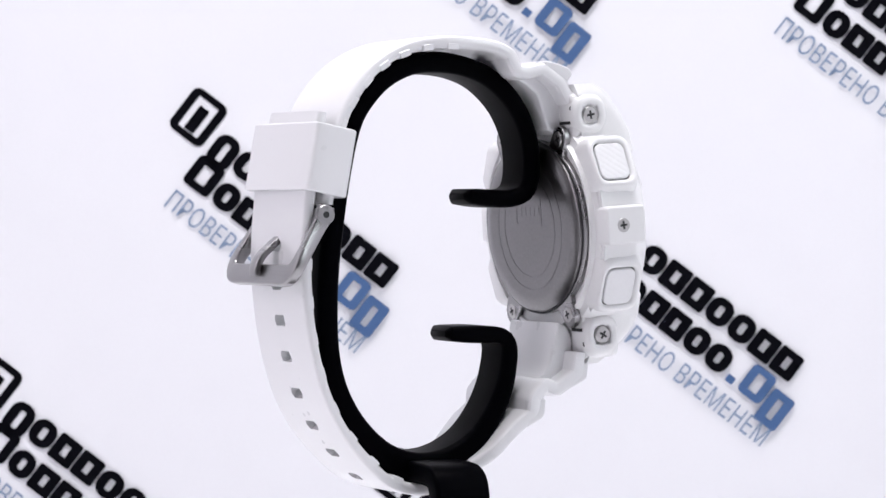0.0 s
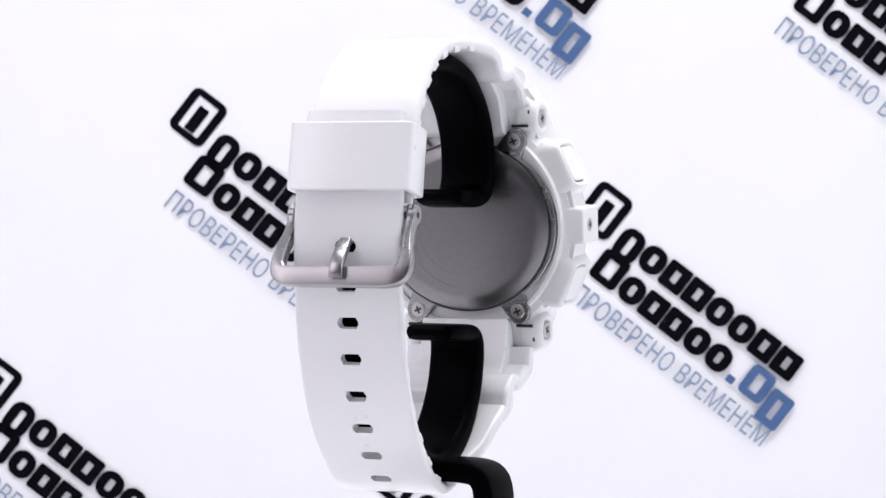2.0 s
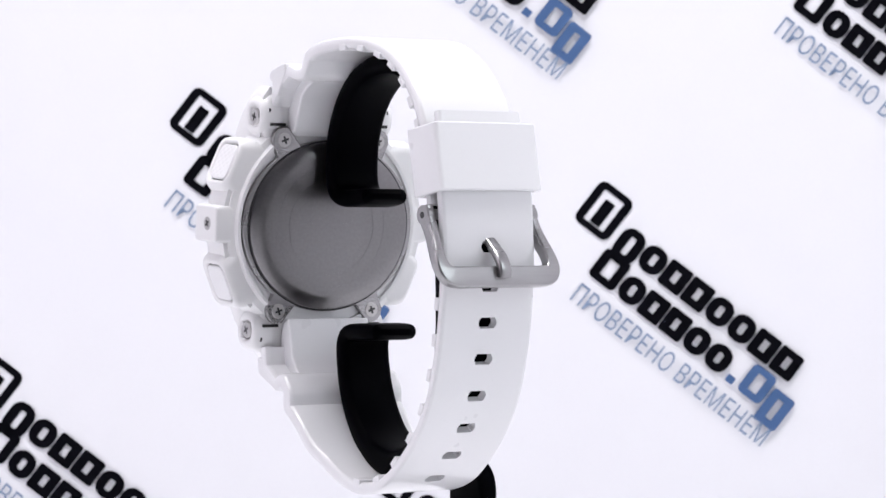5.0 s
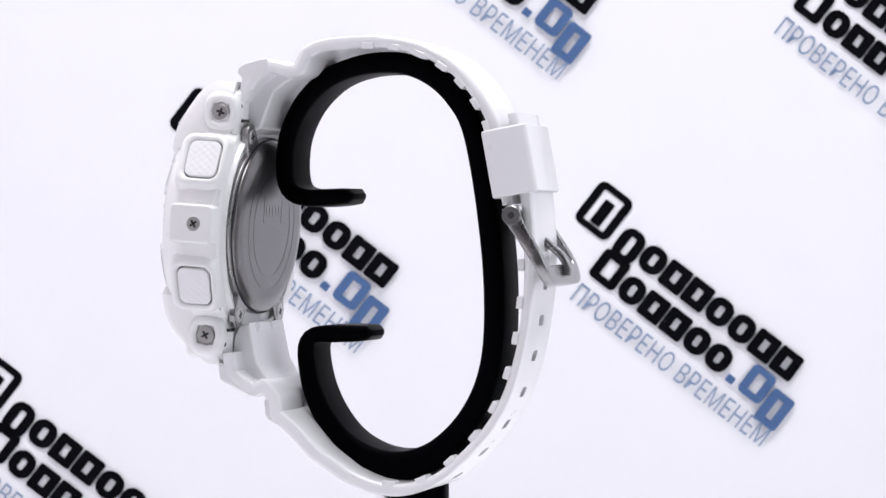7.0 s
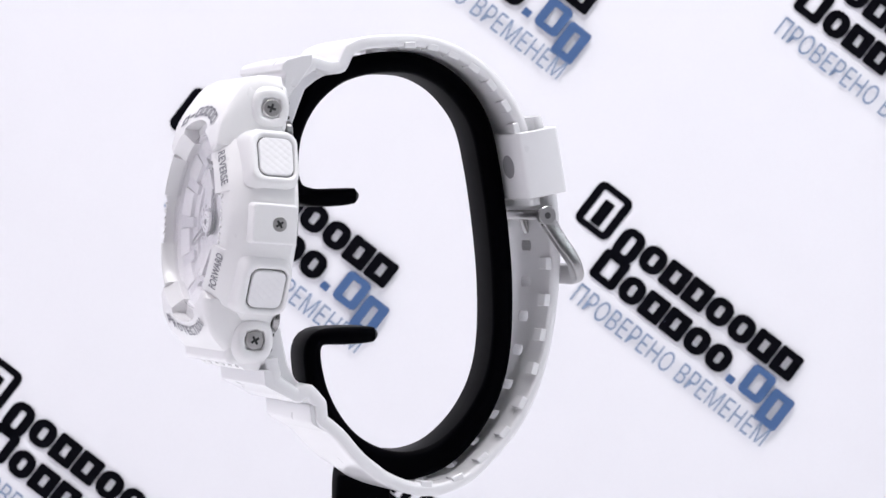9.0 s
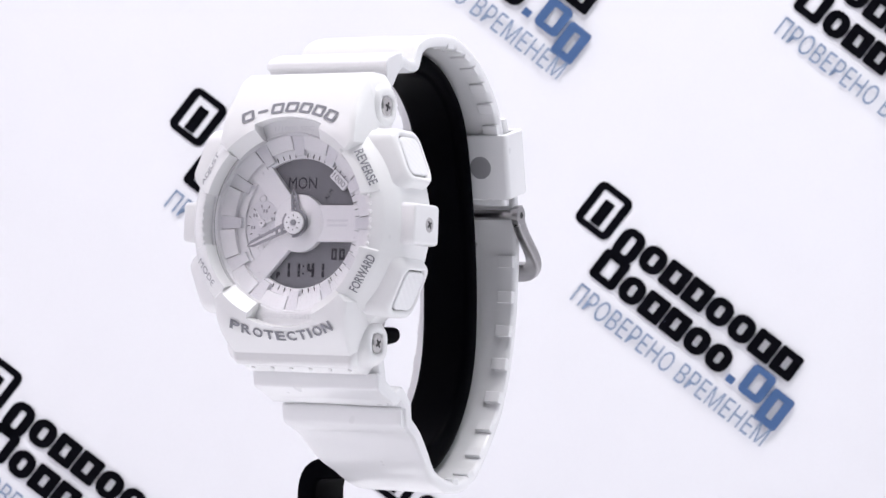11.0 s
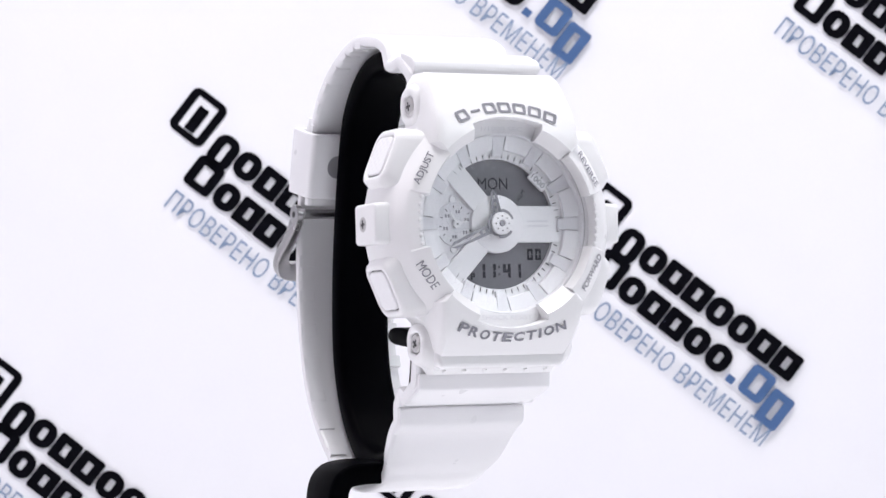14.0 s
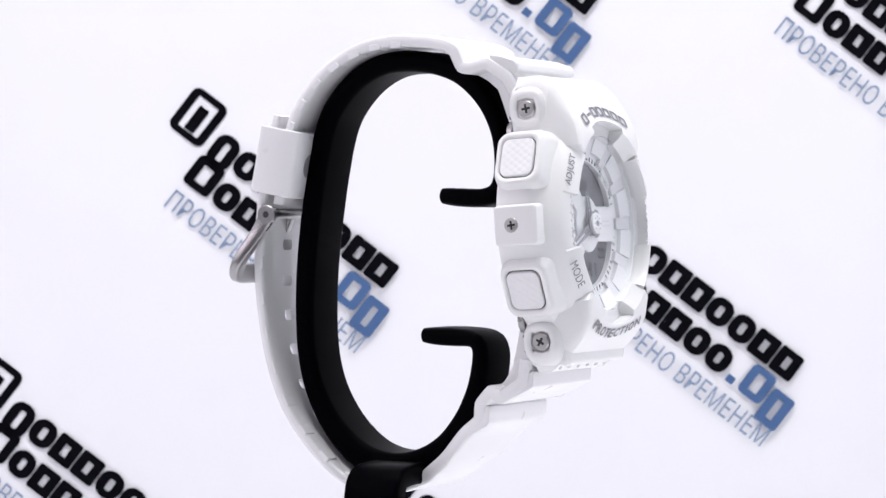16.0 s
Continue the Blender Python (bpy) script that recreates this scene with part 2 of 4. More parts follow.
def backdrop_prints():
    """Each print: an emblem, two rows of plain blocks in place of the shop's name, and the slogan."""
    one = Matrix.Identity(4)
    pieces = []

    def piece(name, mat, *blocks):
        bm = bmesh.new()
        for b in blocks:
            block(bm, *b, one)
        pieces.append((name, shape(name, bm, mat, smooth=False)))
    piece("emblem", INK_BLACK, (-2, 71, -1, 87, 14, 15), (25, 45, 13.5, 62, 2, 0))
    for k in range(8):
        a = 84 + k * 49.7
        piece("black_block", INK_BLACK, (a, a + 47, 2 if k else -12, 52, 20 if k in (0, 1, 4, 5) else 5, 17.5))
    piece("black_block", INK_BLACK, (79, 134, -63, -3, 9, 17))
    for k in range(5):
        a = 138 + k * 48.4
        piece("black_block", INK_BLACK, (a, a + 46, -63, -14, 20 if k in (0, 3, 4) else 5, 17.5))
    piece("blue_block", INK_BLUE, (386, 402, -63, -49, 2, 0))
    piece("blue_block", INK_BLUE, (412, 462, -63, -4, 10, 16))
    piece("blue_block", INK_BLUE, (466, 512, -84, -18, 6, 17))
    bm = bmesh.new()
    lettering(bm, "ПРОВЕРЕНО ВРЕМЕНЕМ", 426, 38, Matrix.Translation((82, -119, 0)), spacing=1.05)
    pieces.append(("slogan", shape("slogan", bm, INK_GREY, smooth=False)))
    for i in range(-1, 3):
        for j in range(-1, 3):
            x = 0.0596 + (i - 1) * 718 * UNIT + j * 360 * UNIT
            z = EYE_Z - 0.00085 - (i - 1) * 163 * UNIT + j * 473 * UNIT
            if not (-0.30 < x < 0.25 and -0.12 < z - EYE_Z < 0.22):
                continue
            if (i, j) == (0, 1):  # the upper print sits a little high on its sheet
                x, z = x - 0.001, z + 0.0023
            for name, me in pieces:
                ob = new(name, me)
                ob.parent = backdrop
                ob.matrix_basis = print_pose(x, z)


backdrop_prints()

# ---- the stand ----
def stand_line():
    """The bar of the open C, from the upper hook's tip round to the lower hook's tip: y, z, width, thickness in millimetres."""
    return [(-10.3, 3.7, 7, 1.2), (-10.7, 3.7, 9, 2.2), (-11.6, 3.7, 10.6, 3.1), (-15.5, 3.4, 11.6, 3.5), (-20.3, 3.4, 11.6, 3.5), (-23.6, 4.9, 11.6, 3.7), (-24.7, 9.0, 11.6, 3.7),
            (-24.0, 15.7, 11.6, 3.7), (-21.0, 21.9, 11.6, 3.8), (-16.0, 26.7, 11.6, 3.9), (-10.4, 29.1, 11.6, 4.0), (-4.2, 30.0, 11.6, 4.2), (1.9, 29.4, 11.6, 4.2),
            (7.5, 26.7, 11.6, 4.3), (11.9, 22.4, 11.6, 4.4), (14.7, 17.4, 11.6, 4.4), (16.7, 9.0, 11.6, 4.4), (18.4, -2.1, 11.6, 4.4), (19.4, -13.3, 11.6, 4.3),
            (19.3, -24.4, 11.6, 4.2), (17.9, -32.3, 11.6, 4.3), (15.0, -38.7, 11.6, 4.6), (10.8, -44.0, 11.6, 5.0), (5.8, -47.7, 11.6, 5.4)], \
           [(5.8, -47.7, 11.6, 5.4), (-0.3, -49.3, 11.6, 5.6), (-6.5, -48.2, 11.6, 5.2), (-12.0, -44.9, 11.6, 4.6), (-16.0, -40.1, 11.6, 4.2), (-18.7, -34.5, 11.6, 3.9),
            (-19.9, -28.9, 11.6, 3.6), (-19.8, -25.6, 11.6, 3.4), (-18.2, -23.9, 11.6, 3.2), (-14.3, -23.6, 11.6, 3.5), (-10.4, -23.5, 11.6, 3.4), (-7.6, -23.4, 10.6, 3.0), (-6.7, -23.4, 9, 2.2), (-6.3, -23.4, 7, 1.2)]


LIFT = EYE_Z / M


def lifted(points):
    return [(p[0], p[1] + LIFT, *p[2:]) for p in points]


def make_stand():
    stand = thing("watch_stand", "black plastic C-shaped watch stand with hooked ends, turning on its foot", "display stand")
    a, b = stand_line()
    line, _ = curve(lifted(a + b[1:]), 1.0)
    bm = bmesh.new()
    ribbon(bm, line, 1.6, 5)
    part("holder", bm, RUBBER, stand, "black C-shaped bar with rounded hooks", pose(-0.00165, 0, 0, 0, 0, -2.3))
    # the foot bar runs sideways out of the ring's bottom, bends and goes down
    bm = bmesh.new()
    arm = [(0, -50.0, 11, 4.2), (6, -50.0, 11.6, 4.2), (13.5, -50.2, 11.6, 4.2), (16.6, -51.2, 11.6, 4.2), (17.9, -54.2, 11.6, 4.2), (18.0, -60, 11.6, 4.2), (18.0, -75, 11.2, 4.2), (18.0, -100, 11.2, 4.2), (18.0, -127.5, 11.6, 4.2)]
    line, _ = curve(lifted(arm), 1.0)
    ribbon(bm, line, corner=0.8)
    part("stem", bm, RUBBER, stand, "", pose(0, -0.0026, 0, 0, 0, 90))
    bm = bmesh.new()
    lathe(bm, [(0.030, 0.0), (0.030, 0.003), (0.0285, 0.0042), (0.0, 0.0042)], 64)
    part("foot_plate", bm, RUBBER, stand)
    return stand


stand = make_stand()

# ---- the watch ----
watch = thing("wristwatch", "white resin sports wristwatch with steel buckle closed round the stand", "watch")
TILT = 4.1
# the case's own space: x across, y up along the face, z out of the dial, in metres; z = 0 on the back's screws
CASE = Matrix.Translation((0, -0.0295, EYE_Z - 0.0023)) @ Matrix.Rotation(radians(90 - TILT), 4, "X")


# shares of the half width at which the straps' edges round off
EDGE = [-1, -0.985, -0.95, -0.915]


def cross_bar(parent, outline, half0, half1):
    """A raised lip across the strap with the given side outline; its ends draw in from half0 to half1 along it."""
    bm = bmesh.new()
    n = len(outline)
    ends = []
    for sx in (-1, 1):
        ends.append([bm.verts.new((sx * (half0 + (half1 - half0) * k / (n - 1)) * M + 0.0003, y * M, (z + LIFT) * M)) for k, (y, z) in enumerate(outline)])
    bm.faces.new(ends[0]), bm.faces.new(ends[1][::-1])
    for i in range(n):
        bm.faces.new((ends[0][i], ends[0][(i + 1) % n], ends[1][(i + 1) % n], ends[1][i]))
    return part("lip", bm, MATT, parent, "", bevel=0.00035)


def make_straps():
    # upper strap, from the case over the crest down to the buckle's pivot
    line, s = curve(lifted(crisp([(-30.0, 22.6, 27, 2.6), (-27.8, 26.2, 26.8, 2.6), (-23.6, 28.9, 26.6, 2.6), (-20.6, 28.1, 26.4, 2.6), (-18.2, 28.3, 26.4, 2.6), (-16.5, 31.6, 26.2, 2.6), (-13.8, 32.8, 26, 2.5)], 0.4)
                           + [(-9.8, 33.4, 25.5, 2.5), (-3.0, 33.7, 24.4, 2.4), (3.0, 33.0, 22.2, 2.4), (8.5, 30.9, 21.3, 2.4), (13.5, 27.4, 21.4, 2.4), (17.6, 22.5, 21.8, 2.4),
                              (20.0, 18.0, 21.8, 2.4), (21.2, 13.5, 21.8, 2.4), (22.2, 8.0, 21.8, 2.4), (23.2, 2.0, 21.8, 2.4)]), 0.4)
    bm = bmesh.new()
    slab(bm, line, EDGE + [-0.6, -0.2, 0.2, 0.6] + [-c for c in EDGE[::-1]], lambda i, j: True)
    UPPER = line, s
    upper = part("upper_strap", bm, MATT, watch, "white resin strap half with a stepped shoulder")
    cross_bar(upper, [(-30.4, 27.6), (-30.2, 28.7), (-29.4, 29.4), (-26.4, 30.3), (-24.2, 30.6), (-24.2, 28.6), (-27.5, 24.0), (-30.0, 24.2), (-29.6, 26.9)], 13.4, 13.1)
    # lower strap, from the case round the bottom and up through buckle and keeper
    pts = crisp([(-32.2, -27.2, 28, 2.6, 0), (-31.6, -31.5, 28, 2.8, 0.1), (-27.1, -34.5, 27.8, 2.8, 0.2), (-24.9, -33.4, 27.6, 2.7, 0.3), (-22.5, -36.0, 27.2, 2.7, 0.5), (-22.2, -39.1, 27, 2.7, 0.6), (-18.6, -42.0, 26.4, 2.6, 0.8)], 0.35) + [
           (-14.5, -46.4, 24.8, 2.6, 1.1), (-11.0, -49.0, 22.2, 2.6, 1.3), (-8.0, -51.0, 21.0, 2.6, 1.4),
           (-2.5, -53.0, 21.0, 2.5, 1.1), (3.0, -53.3, 21.4, 2.4, 0.7), (8.8, -51.4, 21.8, 2.0, 0.2), (13.8, -47.4, 21.8, 1.9, -0.3), (19.2, -41.4, 21.8, 1.8, -0.6), (22.9, -34.9, 21.8, 1.8, -0.8),
           (25.3, -27.6, 21.8, 1.8, -0.8), (26.7, -20.4, 21.8, 1.9, -0.8), (27.5, -12.0, 21.8, 2.2, -0.8), (27.4, -4.0, 21.8, 2.3, -0.7), (26.7, 4.0, 21.8, 2.3, -0.7), (25.5, 12.0, 21.0, 2.3, -0.7), (23.8, 19.6, 19.5, 2.2, -0.7)]
    line, s = curve(lifted(pts), 0.35)
    # holes at even steps along the strap
    at0 = s[int(np.argmin(np.hypot(line[:, 0] - 26.7, line[:, 1] - LIFT + 20.4)))]
    holes = []
    for k in range(-6, 3):
        c = int(round((at0 + k * 7.1) / (s[1])))
        holes.append(c)
    columns = EDGE + [-0.55, -0.195, -0.182, -0.16, -0.07, 0.07, 0.16, 0.182, 0.195, 0.55] + [-c for c in EDGE[::-1]]
    first = columns.index(-0.195)
    gone = {(i, first + j) for c in holes for j, rows in enumerate((1, 2, 3, 3, 3, 2, 1)) for i in range(c - rows, c + rows)}
    bm = bmesh.new()
    slab(bm, line, columns, lambda i, j: (i, j) not in gone)
    lower = part("lower_strap", bm, MATT, watch, "white resin strap half with a row of holes")
    cross_bar(lower, [(-34.1, -29.2), (-33.8, -32.4), (-33.0, -32.9), (-28.9, -34.9), (-28.9, -33.6), (-31.5, -29.6)], 13.9, 13.6)
    cross_bar(lower, [(-24.7, -36.3), (-24.5, -39.2), (-23.9, -40.1), (-20.7, -41.8), (-20.7, -40.6), (-22.0, -38.0), (-23.0, -35.9)], 13.4, 12.8)
    # raised pads along both edges of the inner side
    t, nrm = sides(line)
    pad = bmesh.new()
    box(pad, -1.75 * M, 1.75 * M, -1.2 * M, 1.2 * M, -0.62 * M, 0.62 * M)
    bmesh.ops.bevel(pad, geom=pad.edges[:], offset=0.15 * M, segments=1, affect="EDGES")
    pad = shape("pad", pad, MATT, smooth=False)
    for c in holes:
        for sx in (-1, 1):
            i = min(max(c - 10, 2), len(line) - 3)
            y, z, w, th, off = line[i]
            if y < -8:
                continue
            h = th / 2 - 0.05
            ob = new("pad", pad)
            ob.parent = lower
            ang = math.atan2(t[i][1], t[i][0])
            ob.matrix_basis = Matrix.Translation(((sx * (w / 2 - 1.8) + off) * M, (y + nrm[i][0] * h) * M, (z + nrm[i][1] * h) * M)) @ Matrix.Rotation(ang, 4, "X")
    line, s = UPPER
    t, nrm = sides(line)
    for i in range(len(line)):
        y, z, w, th = line[i]
        if y < -4 or y > 20.5 or i % 13:
            continue
        for sx in (-1, 1):
            h = -(th / 2 - 0.3)
            ob = new("pad", pad)
            ob.parent = upper
            ob.matrix_basis = Matrix.Translation(((sx * (w / 2 - 1.6) - 0.8 * min(1, max(0, y / 20))) * M, (y + nrm[i][0] * h) * M, (z + nrm[i][1] * h) * M)) @ Matrix.Rotation(math.atan2(t[i][1], t[i][0]), 4, "X")
    return upper, lower


make_straps()


def make_keeper():
    # a square loop round both layers, leaning with the strap
    m = Matrix.Translation((-0.7 * M, 24.4 * M, (10.6 + LIFT) * M)) @ Matrix.Rotation(radians(5), 4, "Z") @ Matrix.Rotation(radians(10.5), 4, "X")
    bm = bmesh.new()
    outer, inner = rounded(-12.4, 12.4, -5.6, 3.5, 1.0, 4), rounded(-11.1, 11.1, -4.2, 2.5, 0.5, 4)
    n = len(outer)
    v = [[bm.verts.new(m @ (Vector((x, y, z)) * M)) for x, y in o] for o, z in ((outer, -6.6), (outer, 6.6), (inner, 6.6), (inner, -6.6))]
    for a, b in ((0, 1), (1, 2), (2, 3), (3, 0)):
        for i in range(n):
            bm.faces.new((v[a][i], v[a][(i + 1) % n], v[b][(i + 1) % n], v[b][i]))
    keeper = part("keeper", bm, MATT, watch, "square white resin strap keeper", bevel=0.0004)
    for sx in (-1, 1):
        # Flat grey disc in place of each recess's shade.
        bm = bmesh.new()
        lathe(bm, [(2.3 * M, 0), (2.3 * M, 0.05 * M), (0, 0.05 * M)], 32, m=m @ Matrix.Translation((sx * 6.3 * M, -5.58 * M, 0)) @ Matrix.Rotation(radians(90), 4, "X"))
        part("recess_disc", bm, RECESS_SHADE, keeper, "grey disc painting the shade of a round recess")


make_keeper()


TWIST = Matrix.Translation((0, 0.025, 0)) @ Matrix.Rotation(radians(2.5), 4, "Z") @ Matrix.Translation((0, -0.025, 0))


def make_buckle():
    half = [(12.1, 1.6, 24.2, 1.7, 3.6), (12.1, -0.6, 24.9, 1.7, 3.7), (12.2, -3.0, 26.3, 1.8, 3.2), (12.6, -5.6, 28.0, 2.0, 3.0), (13.0, -7.8, 29.5, 2.4, 2.8), (12.9, -9.8, 30.7, 3.0, 2.5),
            (11.9, -11.2, 31.4, 3.7, 2.3), (10.0, -11.6, 31.6, 4.0, 2.2), (5.0, -11.6, 31.6, 4.0, 2.2), (0.0, -11.6, 31.6, 4.0, 2.2)]
    half = [(x, s, y, a, b * 0.88) for x, s, y, a, b in half]
    path = half + [(-x, s, y, a, b) for x, s, y, a, b in half[-2::-1]]
    line, _ = curve(path, 0.6)
    bm = bmesh.new()
    rings = []
    tang = np.gradient(line[:, [0, 2, 1]], axis=0)
    for (x, z, y, wa, wb), t in zip(line, tang):
        t = Vector(t).normalized()
        out = Vector((0, 0.96, 0.28))
        out = (out - t * out.dot(t)).normalized()
        flat = t.cross(out)
        ring = []
        for px, py in rounded(-wa / 2, wa / 2, -wb / 2, wb / 2, min(wa, wb) * 0.22, 4):
            ring.append(bm.verts.new((Vector((x - 0.6, y, z + LIFT)) + flat * px + out * py) * M))
        rings.append(ring)
    n = len(rings[0])
    for p, q in zip(rings, rings[1:]):
        for i in range(n):
            bm.faces.new((p[i], p[(i + 1) % n], q[(i + 1) % n], q[i]))
    bm.faces.new(rings[0][::-1]), bm.faces.new(rings[-1])
    for sx in (-1, 1):
        lathe(bm, [(1.9 * M, -0.4 * M), (1.9 * M, 0.7 * M), (1.75 * M, 0.86 * M), (0, 0.86 * M)], 24, m=Matrix.Translation(((-0.6 + sx * 12.2) * M, 24.6 * M, LIFT * M)) @ Matrix.Rotation(radians(90 * sx), 4, "Y"))
    buckle = part("buckle_frame", bm, STEEL, watch, "bent brushed steel buckle frame", TWIST)
    for sx in (-1, 1):
        # Dark disc painting the shade inside the pivot's hole.
        bm = bmesh.new()
        lathe(bm, [(0.65 * M, 0), (0.65 * M, 0.06 * M), (0, 0.06 * M)], 16, m=Matrix.Translation(((-0.6 + sx * 13.04) * M, 24.6 * M, LIFT * M)) @ Matrix.Rotation(radians(90 * sx), 4, "Y"))
        part("pivot_hole_shade", bm, HOLLOW_SHADE, buckle)
    bm = bmesh.new()
    line, _ = curve(lifted([(25.2, 0.6, 2.6, 1.4), (27.0, -3.6, 2.6, 1.4), (29.6, -6.0, 2.6, 1.4), (31.8, -8.0, 2.8, 1.4), (33.0, -10.2, 2.8, 1.4), (33.0, -11.6, 2.8, 1.4)]), 0.6)
    ribbon(bm, line, 0.5)
    part("prong", bm, STEEL, watch, "steel buckle prong", pose(-0.0006, 0, 0) @ TWIST)
    bm = bmesh.new()
    lathe(bm, [(1.0 * M, -11.8 * M), (1.0 * M, 11.2 * M)], 16, m=Matrix.Translation((0, 24.4 * M, (0.1 + LIFT) * M)) @ Matrix.Rotation(radians(90), 4, "Y"))
    part("pivot_pin", bm, STEEL, watch)


make_buckle()


def mm(points):
    return [(x * M, y * M) for x, y in points]


def inner_radius(a):
    """The bezel's inner edge by the angle on the dial, in millimetres."""
    if abs(a - 90) < 22.2 or abs(a + 90) < 22.2:
        return 19.2
    if -14.5 < a < 17 or a > 163 or a < -165.5:
        return 17.9
    return 16.3


def plate_height(w, top):
    """How far the bezel's end plates stand out, sloping away towards the strap: w is positive above the dial."""
    if w > 0:
        return top - float(np.interp(w, (0, 16.5, 19.0, 21.2, 23.5, 26.0, 27.4, 28.4), (0, 0.1, 0.9, 2.0, 3.4, 5.1, 6.6, 8.8)))
    return top - float(np.interp(-w, (0, 16.5, 19.0, 20.7, 21.8, 24.0, 26.2, 27.8), (0, 0.1, 0.9, 1.9, 2.7, 4.9, 7.6, 10.2)))


def solid_grid(bm, grid, floor, flare=1.0):
    """A closed solid under a grid of points, down to the height floor."""
    ni, nj = len(grid), len(grid[0])
    up = [[bm.verts.new(Vector(p) * M) for p in row] for row in grid]
    low = [[bm.verts.new(Vector((p[0] * flare, p[1], floor)) * M) for p in row] for row in grid]
    for i in range(ni - 1):
        for j in range(nj - 1):
            bm.faces.new((up[i][j], up[i + 1][j], up[i + 1][j + 1], up[i][j + 1]))
            bm.faces.new((low[i][j], low[i][j + 1], low[i + 1][j + 1], low[i + 1][j]))
    for i in range(ni - 1):
        bm.faces.new((up[i][0], low[i][0], low[i + 1][0], up[i + 1][0]))
        bm.faces.new((up[i][-1], up[i + 1][-1], low[i + 1][-1], low[i][-1]))
    for j in range(nj - 1):
        bm.faces.new((up[0][j], up[0][j + 1], low[0][j + 1], low[0][j]))
        bm.faces.new((up[-1][j], low[-1][j], low[-1][j + 1], up[-1][j + 1]))


def end_plate(sign):
    """The bezel's plate above (1) or below (-1) the dial, with its notch."""
    bm = bmesh.new()
    angles = [46, 50, 55, 60, 64, 67.6, 68, 72, 76, 80, 85, 90, 95, 100, 104, 108, 112, 112.4, 116, 120, 125, 130, 134]
    grid = []
    for a in angles:
        c, s = math.cos(radians(a)), math.sin(radians(a))
        r0 = inner_radius(a)
        share = (a - 90) / 44.0
        xo, wo = -(13.4 if sign > 0 else 12.2) * share, 28.2 if sign > 0 else 27.6
        row = []
        for b in (0, 0.08, 0.1615, 0.22, 0.3, 0.5, 0.62, 0.7, 0.78, 0.86, 0.93, 1.0):
            x = float(np.interp(b, (0, 0.3, 1), (r0 * c, 20.2 * c, xo)))
            w = float(np.interp(b, (0, 0.3, 1), (r0 * s, 20.2 * s, wo)))
            z = plate_height(w * sign, 15.5)
            if abs(a - 90) > 22.2:
                z -= 2.3 * max(0, 1 - (math.hypot(x, w) - 16.3) / 2.1)
            elif b == 0:
                z -= 0.9
            row.append((x, w * sign, z))
        grid.append(row)
    # rounded shoulders down both sides
    for end, way in ((grid[0], 1), (grid[-1], -1)):
        steps = [[(x + way * d, y * (1 - 0.05 * d * max(0, abs(y) - 20) / 8), max(3.4, z - low)) for x, y, z in end] for d, low in ((0.55, 0.3), (0.95, 0.95), (1.2, 2.0), (1.35, 4.0), (1.45, 7.0))]
        grid = steps[::-1] + grid if way > 0 else grid + steps
    solid_grid(bm, grid, 3.0, 1.0)
    return bm


def side_plate(sign):
    """The bezel's cheek at the right (1) or left (-1) of the dial: two raised word blocks and a lower middle."""
    bm = bmesh.new()
    angles = [-45.5, -40, -35, -30, -25, -20, -15, -14.2, -9, -4, 1, 6, 11, 16.2, 17, 22, 27, 32, 37, 41, 45.5]
    grid = []
    for a in angles:
        c, s = math.cos(radians(a)), math.sin(radians(a))
        raised = not -14.5 < a < 16.6
        r0 = 16.9 if raised else 17.9
        top = 15.4 if raised else 14.4
        row = []
        for r, z in ((r0, top - 1.0), (r0 + 0.5, top), (r0 + 0.9, top - 0.05), (20.5, top - 1.75 if raised else top - 0.9), (20.9, 13.0), (22.0, 11.8), (23.2, 10.0), (23.8, 8.0), (23.8, 5.0)):
            row.append((sign * r * c, r * s, z))
        grid.append(row)
    solid_grid(bm, grid, 2.0)
    return bm


def on_case(x, y, z, turn=0.0):
    return Matrix.Translation((x * M, y * M, z * M)) @ Matrix.Rotation(radians(turn), 4, "Z")


def screw(parent, m, r=1.75):
    """A cross-head screw: its face is at z = 0 of m."""
    bm = bmesh.new()
    lathe(bm, [(r * M, -1.2 * M), (r * M, -0.25 * M), (r * 0.85 * M, 0), (r * 0.62 * M, 0.02 * M), (0, 0.02 * M)], 24)
    head = part("screw", bm, SCREW, parent, "cross-head steel screw", m)
    # Dark bars painting the shade in the screw's cross.
    bm = bmesh.new()
    for turn in (20, 110):
        box(bm, -0.5 * r * M, 0.5 * r * M, -0.13 * r * M, 0.13 * r * M, -0.2 * M, 0.06 * M, Matrix.Rotation(radians(turn), 4, "Z"))
    part("cross_slot_shade", bm, HOLLOW_SHADE, head, smooth=False)
    return head


def facing(x, y, z, nx, ny):
    """A pose whose z axis looks sideways out of the case along (nx, ny), its y axis out of the dial."""
    n = Vector((nx, ny, 0)).normalized()
    up = Vector((0, 0, 1))
    side = up.cross(n)
    m = Matrix((( side.x, up.x, n.x, x * M), (side.y, up.y, n.y, y * M), (side.z, up.z, n.z, z * M), (0, 0, 0, 1)))
    return m


def ring_solid(bm, outer, inner, z0, z1, grow=1.0):
    n = len(outer)
    v = [[bm.verts.new((x * k, y * k, z)) for x, y in o] for o, z, k in ((outer, z0, grow), (outer, z1, 1), (inner, z1, 1), (inner, z0, 1))]
    for a, b in ((0, 1), (1, 2), (2, 3), (3, 0)):
        for i in range(n):
            bm.faces.new((v[a][i], v[a][(i + 1) % n], v[b][(i + 1) % n], v[b][i]))


